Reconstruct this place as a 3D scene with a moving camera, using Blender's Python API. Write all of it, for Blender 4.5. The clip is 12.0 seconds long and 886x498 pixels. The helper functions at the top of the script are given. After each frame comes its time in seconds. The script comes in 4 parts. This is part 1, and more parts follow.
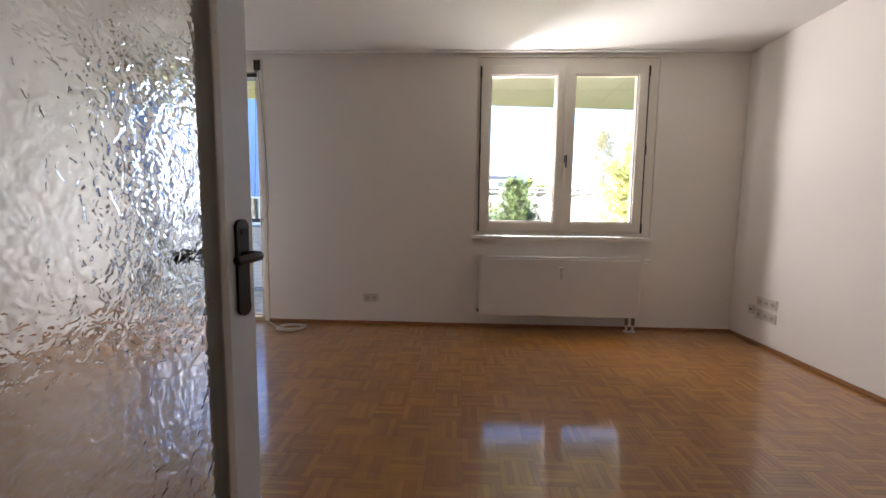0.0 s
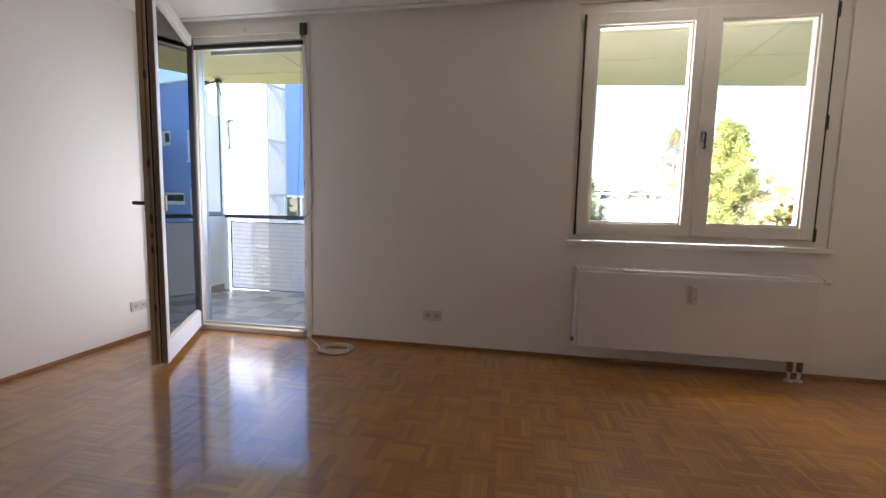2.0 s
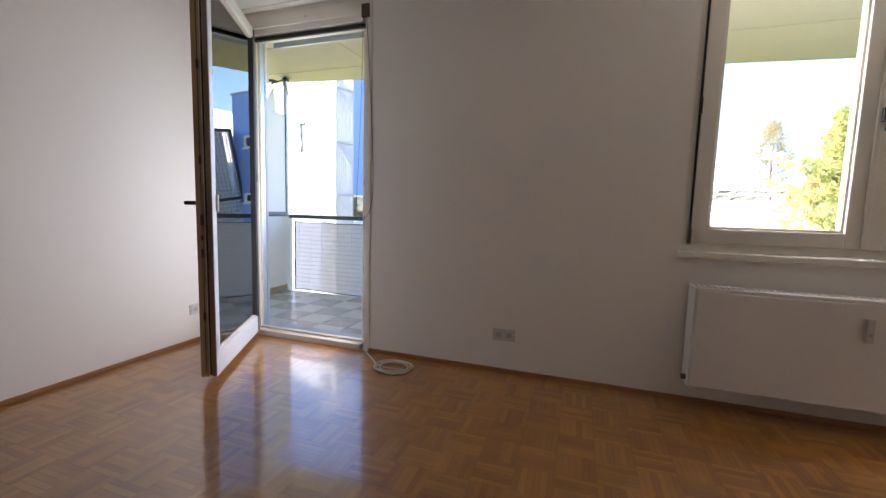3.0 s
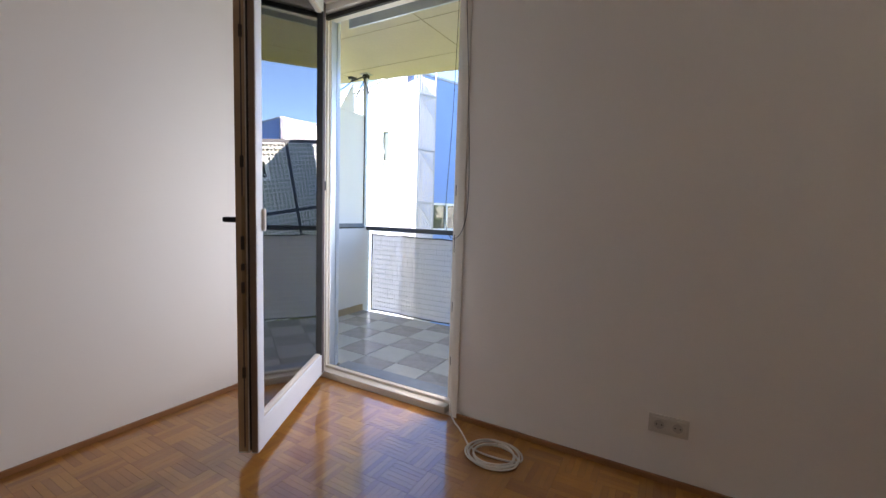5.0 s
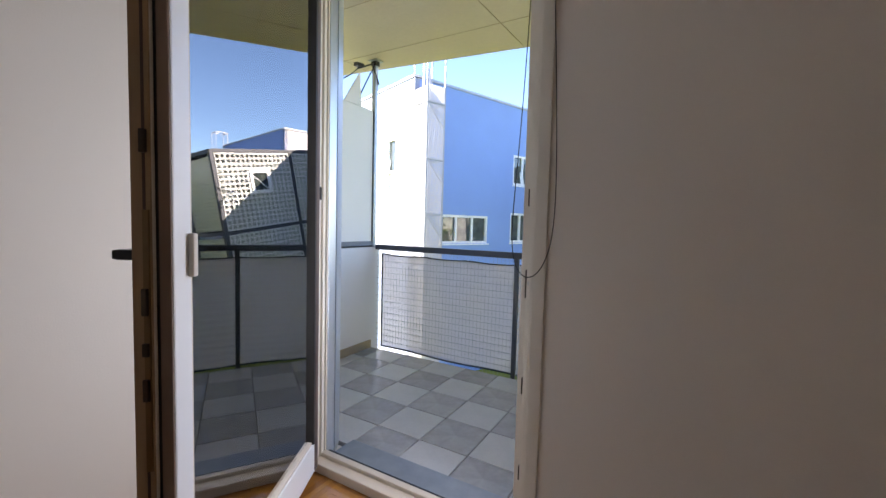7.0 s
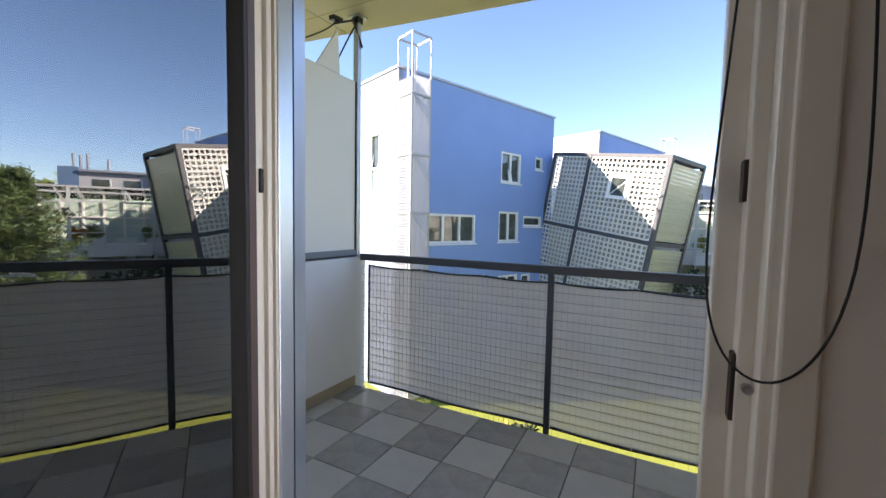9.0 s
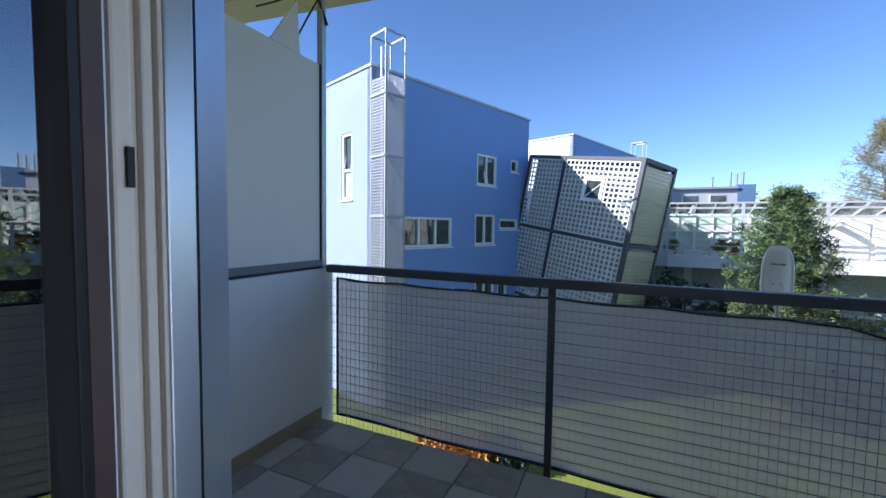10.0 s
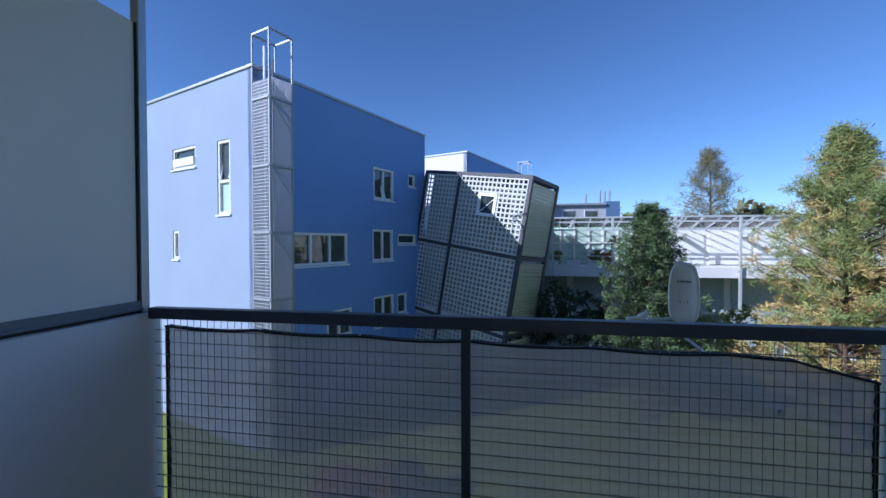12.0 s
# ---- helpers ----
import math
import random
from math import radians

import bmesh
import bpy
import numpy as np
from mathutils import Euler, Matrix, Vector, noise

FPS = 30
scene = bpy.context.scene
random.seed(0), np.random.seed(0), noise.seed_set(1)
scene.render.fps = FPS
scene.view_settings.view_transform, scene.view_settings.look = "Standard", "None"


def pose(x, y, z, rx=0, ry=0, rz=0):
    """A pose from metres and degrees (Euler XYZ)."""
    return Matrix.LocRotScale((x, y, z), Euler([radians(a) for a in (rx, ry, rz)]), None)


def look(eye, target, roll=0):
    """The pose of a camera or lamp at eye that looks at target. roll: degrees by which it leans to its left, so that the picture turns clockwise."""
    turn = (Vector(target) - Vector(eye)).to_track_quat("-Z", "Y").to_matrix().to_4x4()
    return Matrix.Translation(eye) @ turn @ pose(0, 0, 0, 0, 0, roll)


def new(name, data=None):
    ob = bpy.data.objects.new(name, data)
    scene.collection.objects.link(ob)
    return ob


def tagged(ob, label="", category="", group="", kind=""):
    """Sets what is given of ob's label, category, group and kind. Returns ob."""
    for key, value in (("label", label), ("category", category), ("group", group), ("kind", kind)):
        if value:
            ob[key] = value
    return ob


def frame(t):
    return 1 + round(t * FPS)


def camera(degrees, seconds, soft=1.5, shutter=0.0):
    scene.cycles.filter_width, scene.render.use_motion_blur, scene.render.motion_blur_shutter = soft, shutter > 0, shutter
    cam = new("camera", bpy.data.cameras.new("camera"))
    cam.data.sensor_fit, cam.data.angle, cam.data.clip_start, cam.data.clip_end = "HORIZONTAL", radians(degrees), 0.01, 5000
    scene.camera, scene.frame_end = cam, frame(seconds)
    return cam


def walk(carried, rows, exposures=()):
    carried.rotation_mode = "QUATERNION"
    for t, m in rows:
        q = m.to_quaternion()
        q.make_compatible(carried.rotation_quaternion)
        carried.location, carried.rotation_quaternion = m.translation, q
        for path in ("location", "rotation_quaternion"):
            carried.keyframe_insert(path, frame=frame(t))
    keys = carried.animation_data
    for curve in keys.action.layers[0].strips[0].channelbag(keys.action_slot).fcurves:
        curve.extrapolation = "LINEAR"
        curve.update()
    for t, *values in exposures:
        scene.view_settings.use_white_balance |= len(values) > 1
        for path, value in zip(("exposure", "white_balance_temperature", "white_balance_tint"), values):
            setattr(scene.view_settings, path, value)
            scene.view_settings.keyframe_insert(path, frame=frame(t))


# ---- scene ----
cam = camera(95.6, 12.0)
PATH = [
    (0, (1.048, 0.799, 1.148), (0.969, 2.787, 0.95), 0.7),
    (0.5, (0.989, 0.996, 1.138), (0.901, 2.984, 0.94), 0.8),
    (1, (0.947, 1.209, 1.14), (0.812, 3.193, 0.932), 0.9),
    (1.5, (0.869, 1.409, 1.142), (0.659, 3.386, 0.927), 1.2),
    (2, (0.778, 1.626, 1.095), (0.443, 3.588, 0.903), 1.3),
    (2.5, (0.682, 1.822, 1.099), (0.205, 3.754, 0.904), 1.5),
    (3, (0.617, 2.036, 1.102), (-0.014, 3.924, 0.904), 1.6),
    (3.2, (0.59, 2.117, 1.119), (-0.098, 3.984, 0.912), 1.6),
    (5, (0.132, 2.739, 1.152), (-0.848, 4.474, 0.977), 1.8),
    (5.5, (0.0, 2.894, 1.181), (-1.006, 4.616, 1.027), 1.7),
    (6, (-0.166, 3.067, 1.188), (-1.18, 4.786, 1.054), 1.6),
    (6.5, (-0.31, 3.207, 1.181), (-1.321, 4.928, 1.058), 1.6),
    (7, (-0.48, 3.392, 1.184), (-1.483, 5.118, 1.064), 1.5),
    (9, (-1.038, 4.038, 1.216), (-1.967, 5.805, 1.09), 1.1),
    (9.5, (-1.137, 4.207, 1.22), (-2.023, 5.996, 1.099), 1.0),
    (10, (-1.25, 4.369, 1.233), (-2.068, 6.19, 1.123), 0.8),
    (10.5, (-1.312, 4.494, 1.238), (-2.041, 6.354, 1.141), 0.6),
    (11, (-1.348, 4.645, 1.25), (-1.969, 6.545, 1.172), 0.3),
    (11.5, (-1.37, 4.756, 1.255), (-1.871, 6.692, 1.196), 0.1),
    (12, (-1.389, 4.883, 1.272), (-1.732, 6.853, 1.237), -0.1),
]
EXPOSURES = [(0, 3.15, 6400, 20), (3, 3.0, 6350, 20), (5, 2.85, 6400, 20), (7, 2.5, 6550, 20), (9, 1.95, 6700, 19), (9.5, 1.5, 5750, 18), (10, 0.85, 5300, 16), (11, 0.4, 5000, 17), (12, 0.15, 4850, 17)]
walk(cam, [(t, look(eye, target, roll)) for t, eye, target, roll in PATH], EXPOSURES)

# ---- world, sun, large lights ----
SUN = Vector((-0.75, -0.5, 0.52)).normalized()
world = bpy.data.worlds.new("sky")
scene.world = world
world.use_nodes = True
wn = world.node_tree
sky = wn.nodes.new("ShaderNodeTexSky")
sky.sky_type, sky.sun_disc = "NISHITA", False
sky.sun_elevation, sky.sun_rotation = math.asin(SUN.z), math.atan2(SUN.x, SUN.y) % (2 * math.pi)
sky.air_density, sky.dust_density, sky.ozone_density = 0.85, 0.1, 3.0
wn.nodes["Background"].inputs[1].default_value = 0.10
wn.links.new(sky.outputs[0], wn.nodes["Background"].inputs[0])
sun = new("sun", bpy.data.lights.new("sun", "SUN"))
sun.data.energy, sun.data.angle, sun.data.color = 5.0, radians(0.5), (1.0, 0.91, 0.78)
sun.matrix_world = look(SUN * 60, (0, 0, 0))


def opening_light(name, at, aim, width, height, watts, color):
    """Lamp added behind an opening's frame edge, standing in for sky or sunlit lawn."""
    ob = new(name, bpy.data.lights.new(name, "AREA"))
    ob.data.shape, ob.data.size, ob.data.size_y = "RECTANGLE", width, height
    ob.data.energy, ob.data.color = watts, color
    ob.matrix_world = look(at, Vector(at) + Vector(aim))
    return ob


opening_light("lawn_fill", (2.0, 4.872, 0.955), (0, -1, 0.5), 1.4, 0.10, 2.8, (1.0, 1.0, 0.90))
opening_light("window_side_fill", (1.232, 4.875, 1.75), (1, -1, 0), 0.07, 1.3, 4.4, (1.0, 0.99, 0.97))
opening_light("door_side_fill", (-0.926, 4.885, 0.95), (-0.8, -1, 0), 0.07, 1.4, 2.8, (0.93, 0.96, 1.0))


# ---- materials ----
def mat(name, color, rough=0.6, metal=0.0, vary=0.08, scale=6.0, bump=0.0, bscale=60.0, coat=0.0, spec=0.5, per_piece=0.0, fine=0.0, island=False, stretch=None, coat_ior=1.5):
    """A surface with a blotchy tone at one scale, grain at a second and a fine relief."""
    m = bpy.data.materials.new(name)
    m.use_nodes = True
    n, l = m.node_tree.nodes, m.node_tree.links
    b = n["Principled BSDF"]
    b.inputs["Roughness"].default_value, b.inputs["Metallic"].default_value = rough, metal
    b.inputs["Coat Weight"].default_value, b.inputs["Specular IOR Level"].default_value = coat, spec
    b.inputs["Coat Roughness"].default_value, b.inputs["Coat IOR"].default_value = 0.10, coat_ior
    tc = n.new("ShaderNodeTexCoord")
    src = tc.outputs["Object"]
    if stretch:
        mp = n.new("ShaderNodeMapping")
        mp.inputs["Scale"].default_value = stretch
        l.new(src, mp.inputs[0])
        src = mp.outputs[0]
    t1 = n.new("ShaderNodeTexNoise")
    t1.inputs["Scale"].default_value, t1.inputs["Detail"].default_value = scale, 5
    t2 = n.new("ShaderNodeTexNoise")
    t2.inputs["Scale"].default_value, t2.inputs["Detail"].default_value = bscale, 4
    l.new(src, t1.inputs["Vector"])
    l.new(src, t2.inputs["Vector"])
    hsv = n.new("ShaderNodeHueSaturation")
    hsv.inputs["Color"].default_value = (*color, 1)

    def math_node(op, a, bb):
        q = n.new("ShaderNodeMath")
        q.operation = op
        for i, v in enumerate((a, bb)):
            if isinstance(v, (int, float)):
                q.inputs[i].default_value = v
            else:
                l.new(v, q.inputs[i])
        return q.outputs[0]
    v = math_node("ADD", math_node("MULTIPLY", math_node("SUBTRACT", t1.outputs[0], 0.5), vary * 4), 1.0)
    if fine:
        v = math_node("ADD", v, math_node("MULTIPLY", math_node("SUBTRACT", t2.outputs[0], 0.5), fine * 4))
    if per_piece:
        if island:
            r = n.new("ShaderNodeNewGeometry").outputs["Random Per Island"]
        else:
            r = n.new("ShaderNodeObjectInfo").outputs["Random"]
        v = math_node("ADD", v, math_node("MULTIPLY", math_node("SUBTRACT", r, 0.5), per_piece * 2))
        l.new(math_node("ADD", 0.5, math_node("MULTIPLY", math_node("SUBTRACT", r, 0.5), per_piece * 0.06)), hsv.inputs["Hue"])
    l.new(v, hsv.inputs["Value"])
    l.new(hsv.outputs[0], b.inputs["Base Color"])
    l.new(math_node("ADD", rough, math_node("MULTIPLY", math_node("SUBTRACT", t1.outputs[0], 0.5), 0.25 * rough)), b.inputs["Roughness"])
    if bump:
        bp = n.new("ShaderNodeBump")
        bp.inputs["Strength"].default_value, bp.inputs["Distance"].default_value = bump, 0.004
        l.new(t2.outputs[0], bp.inputs["Height"])
        l.new(bp.outputs[0], b.inputs["Normal"])
    return m


def pane_mat(name, tint, rough=0.0, gloss=1.0, ior=1.52):
    """Thin clear glass: see-through, with a gloss that grows at a slant."""
    m = bpy.data.materials.new(name)
    m.use_nodes = True
    n, l = m.node_tree.nodes, m.node_tree.links
    n.remove(n["Principled BSDF"])
    tr, gl, fr, mx = n.new("ShaderNodeBsdfTransparent"), n.new("ShaderNodeBsdfGlossy"), n.new("ShaderNodeFresnel"), n.new("ShaderNodeMixShader")
    tr.inputs[0].default_value = (*tint, 1)
    gl.inputs["Color"].default_value = (gloss, gloss, gloss, 1)
    gl.inputs["Roughness"].default_value = rough
    fr.inputs[0].default_value = ior
    l.new(fr.outputs[0], mx.inputs[0])
    l.new(tr.outputs[0], mx.inputs[1])
    l.new(gl.outputs[0], mx.inputs[2])
    l.new(mx.outputs[0], n["Material Output"].inputs[0])
    return m


def rippled_glass(name):
    m = bpy.data.materials.new(name)
    m.use_nodes = True
    n, l = m.node_tree.nodes, m.node_tree.links
    b = n["Principled BSDF"]
    b.inputs["Base Color"].default_value = (0.93, 0.95, 0.93, 1)
    b.inputs["Transmission Weight"].default_value, b.inputs["Roughness"].default_value, b.inputs["IOR"].default_value = 1.0, 0.02, 1.5
    tc, t = n.new("ShaderNodeTexCoord"), n.new("ShaderNodeTexNoise")
    t.inputs["Scale"].default_value, t.inputs["Detail"].default_value, t.inputs["Roughness"].default_value = 48, 2.0, 0.45
    t.inputs["Distortion"].default_value = 0.4
    bp = n.new("ShaderNodeBump")
    bp.inputs["Strength"].default_value, bp.inputs["Distance"].default_value = 0.7, 0.006
    mp = n.new("ShaderNodeMapping")
    mp.inputs["Scale"].default_value = (0.9, 1, 0.9)
    l.new(tc.outputs["Object"], mp.inputs[0])
    l.new(mp.outputs[0], t.inputs["Vector"])
    l.new(t.outputs[0], bp.inputs["Height"])
    l.new(bp.outputs[0], b.inputs["Normal"])
    return m


def net_mat(name, color, see):
    """Woven shade net: partly open, partly letting light through the threads."""
    m = bpy.data.materials.new(name)
    m.use_nodes = True
    n, l = m.node_tree.nodes, m.node_tree.links
    n.remove(n["Principled BSDF"])
    tr, tl, df, m1, m2 = n.new("ShaderNodeBsdfTransparent"), n.new("ShaderNodeBsdfTranslucent"), n.new("ShaderNodeBsdfDiffuse"), n.new("ShaderNodeMixShader"), n.new("ShaderNodeMixShader")
    tc, t = n.new("ShaderNodeTexCoord"), n.new("ShaderNodeTexNoise")
    t.inputs["Scale"].default_value = 5
    l.new(tc.outputs["Object"], t.inputs["Vector"])
    rm = n.new("ShaderNodeMapRange")
    rm.inputs[3].default_value, rm.inputs[4].default_value = see - 0.08, see + 0.08
    l.new(t.outputs[0], rm.inputs[0])
    tl.inputs[0].default_value = (*color, 1)
    df.inputs[0].default_value = (*color, 1)
    m1.inputs[0].default_value = 0.4
    l.new(tl.outputs[0], m1.inputs[1])
    l.new(df.outputs[0], m1.inputs[2])
    l.new(rm.outputs[0], m2.inputs[0])
    l.new(m1.outputs[0], m2.inputs[1])
    l.new(tr.outputs[0], m2.inputs[2])
    l.new(m2.outputs[0], n["Material Output"].inputs[0])
    return m


WALL = mat("white_wall_paint", (0.80, 0.748, 0.68), 0.75, vary=0.015, scale=1.3, bump=0.12, bscale=190)
CEIL = mat("white_ceiling_paint", (0.80, 0.775, 0.72), 0.8, vary=0.015, scale=1.1, bump=0.1, bscale=160)
PARQUET = mat("oiled_oak_slat", (0.36, 0.148, 0.021), 0.36, vary=0.12, scale=9, bump=0.03, bscale=120, coat=1.0, per_piece=0.20, fine=0.08, coat_ior=1.75)
PARQUET_ISLE = mat("oiled_oak_slats", (0.36, 0.148, 0.021), 0.36, vary=0.12, scale=9, bump=0.03, bscale=120, coat=1.0, per_piece=0.20, fine=0.08, coat_ior=1.75, island=True)
SUBFLOOR = mat("brown_joint", (0.20, 0.085, 0.02), 0.6)
SKIRT = mat("brown_skirting_wood", (0.30, 0.135, 0.05), 0.4, vary=0.1, scale=7, stretch=(1, 1, 6))
WHITE_WOOD = mat("cream_white_lacquered_wood", (0.76, 0.71, 0.62), 0.38, vary=0.03, scale=4, bump=0.05, bscale=90)
DOOR_WHITE = mat("white_door_lacquer", (0.74, 0.75, 0.76), 0.35, vary=0.02, scale=3, bump=0.04, bscale=70)
BEAD = mat("beige_glazing_bead", (0.60, 0.54, 0.46), 0.45, vary=0.04, scale=5)
RAW_WOOD = mat("worn_brown_wood_edge", (0.42, 0.29, 0.17), 0.6, vary=0.25, scale=14, bump=0.2, bscale=60, stretch=(1, 1, 0.15))
DARK_WOOD = mat("dark_brown_wood", (0.085, 0.055, 0.045), 0.6, vary=0.2, scale=12)
MAUVE_WOOD = mat("brown_painted_wood", (0.24, 0.165, 0.125), 0.55, vary=0.12, scale=10, stretch=(1, 1, 0.2))
SILL_WOOD = mat("worn_cream_sill_paint", (0.56, 0.49, 0.40), 0.5, vary=0.12, scale=9, bump=0.1, bscale=60, stretch=(0.2, 1, 1))
SILL_METAL = mat("dull_grey_sill_metal", (0.24, 0.26, 0.28), 0.5, metal=0.4, vary=0.15, scale=12)
GASKET = mat("black_rubber_gasket", (0.015, 0.013, 0.012), 0.6)
BLACK = mat("black_plastic_handle", (0.005, 0.005, 0.006), 0.36, bump=0.04, bscale=200)
DARK_HINGE = mat("dark_brown_hinge", (0.05, 0.035, 0.025), 0.45, metal=0.3)
RAD = mat("white_radiator_enamel", (0.74, 0.70, 0.655), 0.35, vary=0.015, scale=3)
PLASTIC = mat("ivory_plastic_socket", (0.60, 0.555, 0.48), 0.35)
PLASTIC_DARK = mat("dark_socket_hole", (0.06, 0.055, 0.05), 0.5)
CABLE_W = mat("white_cable_sheath", (0.62, 0.565, 0.49), 0.45)
CABLE_B = mat("black_cord", (0.01, 0.01, 0.01), 0.5)
CHROME = mat("brushed_steel", (0.62, 0.62, 0.62), 0.3, metal=1.0)
COPPER = mat("brass_fitting", (0.25, 0.17, 0.09), 0.35, metal=0.9)
ALU = mat("scuffed_aluminium_cladding", (0.55, 0.60, 0.66), 0.34, metal=0.75, vary=0.10, scale=5, bump=0.05, bscale=50, stretch=(1, 1, 0.25))
GALV = mat("galvanised_steel", (0.42, 0.45, 0.49), 0.45, metal=0.7, vary=0.1, scale=20)
RAIL = mat("grey_painted_railing_steel", (0.075, 0.082, 0.098), 0.45, metal=0.2, vary=0.05)
RAIL_LIGHT = mat("slate_grey_steel", (0.16, 0.18, 0.21), 0.45, metal=0.3, vary=0.06)
WIRE = mat("grey_railing_wire", (0.20, 0.202, 0.212), 0.5, metal=0.2)
NET = net_mat("grey_shade_net", (0.47, 0.43, 0.425), 0.12)
HEM = mat("black_net_hem", (0.012, 0.013, 0.016), 0.8, bump=0.3, bscale=300)
GROMMET = mat("grommet_metal", (0.7, 0.7, 0.7), 0.3, metal=0.9)
PARAPET = mat("white_painted_parapet", (0.80, 0.80, 0.81), 0.7, vary=0.02, scale=2.2, bump=0.2, bscale=120)
PANEL = mat("white_divider_panel", (0.78, 0.78, 0.77), 0.45, vary=0.012, scale=2)
CONCRETE = mat("board_marked_concrete", (0.56, 0.50, 0.43), 0.8, vary=0.07, scale=1.6, bump=0.25, bscale=30, fine=0.03)
TILE_L = mat("pale_stone_tile", (0.50, 0.485, 0.46), 0.22, vary=0.05, scale=8, per_piece=0.06, fine=0.03, bscale=40)
TILE_D = mat("grey_veined_stone_tile", (0.36, 0.345, 0.325), 0.22, vary=0.16, scale=9, per_piece=0.10, fine=0.08, bscale=28)
GROUT = mat("dark_grout", (0.12, 0.11, 0.10), 0.9)
TILE_SKIRT = mat("beige_tile_skirting", (0.36, 0.30, 0.21), 0.5, vary=0.08)
GLASS = pane_mat("window_glass", (0.97, 0.985, 0.975))
COATED = pane_mat("coated_insulating_glass", (0.95, 0.97, 0.96), ior=3.2)
RIPPLE = rippled_glass("rippled_glass")
PALE = mat("pale_lavender_render", (0.315, 0.365, 0.475), 0.85, vary=0.07, scale=0.45, bump=0.3, bscale=12, fine=0.02)
BLUE = mat("blue_render", (0.21, 0.325, 0.63), 0.85, vary=0.045, scale=0.6, bump=0.3, bscale=12, fine=0.02)
COPING = mat("zinc_coping", (0.36, 0.38, 0.42), 0.5, metal=0.5)
FRAME_W = mat("white_window_frame", (0.80, 0.80, 0.78), 0.4)
DARK_GLASS = mat("dark_window_pane", (0.055, 0.065, 0.055), 0.03, spec=1.0, vary=0.5, scale=3)
MESH_STEEL = mat("silver_mesh_steel", (0.37, 0.38, 0.41), 0.5, metal=0.2, vary=0.04)
CAGE = mat("dark_steel_cage", (0.055, 0.058, 0.066), 0.55)
LATTICE = mat("pale_lattice_panel", (0.60, 0.60, 0.56), 0.6, vary=0.05)
INNER = mat("greenish_glass_wall", (0.36, 0.38, 0.34), 0.25, vary=0.12, scale=0.8)
LOUVRE = mat("pale_glass_louvre", (0.56, 0.56, 0.42), 0.3, vary=0.06, per_piece=0.06)
GAL_WHITE = mat("white_gallery_panel", (0.78, 0.76, 0.72), 0.7, vary=0.03, scale=1)
GAL_GREEN = mat("green_gallery_glass", (0.52, 0.64, 0.55), 0.12, vary=0.1, scale=0.7)
GAL_DARK = mat("ground_floor_glass", (0.38, 0.43, 0.45), 0.1, vary=0.2)
GAL_STEEL = mat("gallery_steel", (0.62, 0.63, 0.62), 0.5, metal=0.3)
FAR_GREY = mat("grey_roof_house", (0.42, 0.42, 0.43), 0.7, vary=0.08, scale=1)
FAR_BLUE = mat("blue_roof_house_end", (0.10, 0.17, 0.28), 0.7)
GRASS = mat("lawn", (0.20, 0.225, 0.03), 0.9, vary=0.2, scale=0.6, bump=0.6, bscale=14, fine=0.12)
BARK = mat("pine_bark", (0.12, 0.075, 0.05), 0.9, vary=0.2, bump=0.5, bscale=25)
NEEDLE = mat("pine_needles", (0.25, 0.29, 0.085), 0.55, vary=0.25, scale=0.5, per_piece=0.4, island=True)
NEEDLE_BROWN = mat("browned_pine_needles", (0.50, 0.37, 0.13), 0.6, vary=0.25, scale=0.5, per_piece=0.4, island=True)
NEEDLE_BLUE = mat("dark_pine_needles", (0.11, 0.16, 0.055), 0.55, vary=0.25, scale=0.5, per_piece=0.4, island=True)
LARCH = mat("thin_larch_needles", (0.20, 0.18, 0.08), 0.7, vary=0.2, per_piece=0.3, island=True)
# hedge colour, also used to put shade into the dark pine's lower needles
BUSH_AND_SHADE = mat("hedge_and_shaded_needles", (0.018, 0.032, 0.012), 0.6, vary=0.25, per_piece=0.4, island=True)
ORANGE = mat("orange_autumn_leaves", (0.42, 0.17, 0.03), 0.7, vary=0.2, per_piece=0.4, island=True)
RED = mat("red_autumn_leaves", (0.35, 0.06, 0.045), 0.7, vary=0.2, per_piece=0.4, island=True)
DISH = mat("pale_grey_dish", (0.80, 0.80, 0.78), 0.5, vary=0.02)
GREY_TXT = mat("grey_print", (0.18, 0.18, 0.19), 0.6)


# ---- builders ----
def thing(name, loc=(0, 0, 0), rz=0.0, label="", category="", group="", kind=""):
    ob = new(name)
    ob.matrix_basis = pose(*loc, 0, 0, rz)
    ob.empty_display_size = 0.1
    return tagged(ob, label, category, group, kind)


def part(name, bm, material, parent, label="", smooth=False):
    me = bpy.data.meshes.new(name)
    bm.to_mesh(me)
    bm.free()
    me.materials.append(material)
    if smooth:
        for p in me.polygons:
            p.use_smooth = True
    ob = new(name, me)
    ob.parent = parent
    return tagged(ob, label)


def share(name, me, parent, m=None):
    ob = new(name, me)
    ob.parent = parent
    if m is not None:
        ob.matrix_basis = m
    return ob


def bx(bm, lo, hi, bev=0.0, m=None):
    """A box from corner to corner, its edges rounded off by bev."""
    lo, hi = Vector(lo), Vector(hi)
    r = bmesh.ops.create_cube(bm, size=1.0, matrix=Matrix.Translation((lo + hi) / 2) @ Matrix.Diagonal((*(hi - lo), 1)))
    vs = r["verts"]
    if bev:
        es = list({e for v in vs for e in v.link_edges})
        vs = list({v for f in bmesh.ops.bevel(bm, geom=es, offset=bev, segments=2, affect="EDGES", profile=0.6)["faces"] for v in f.verts} | {v for v in vs if v.is_valid})
    if m is not None:
        bmesh.ops.transform(bm, matrix=m, verts=vs)
    return bm


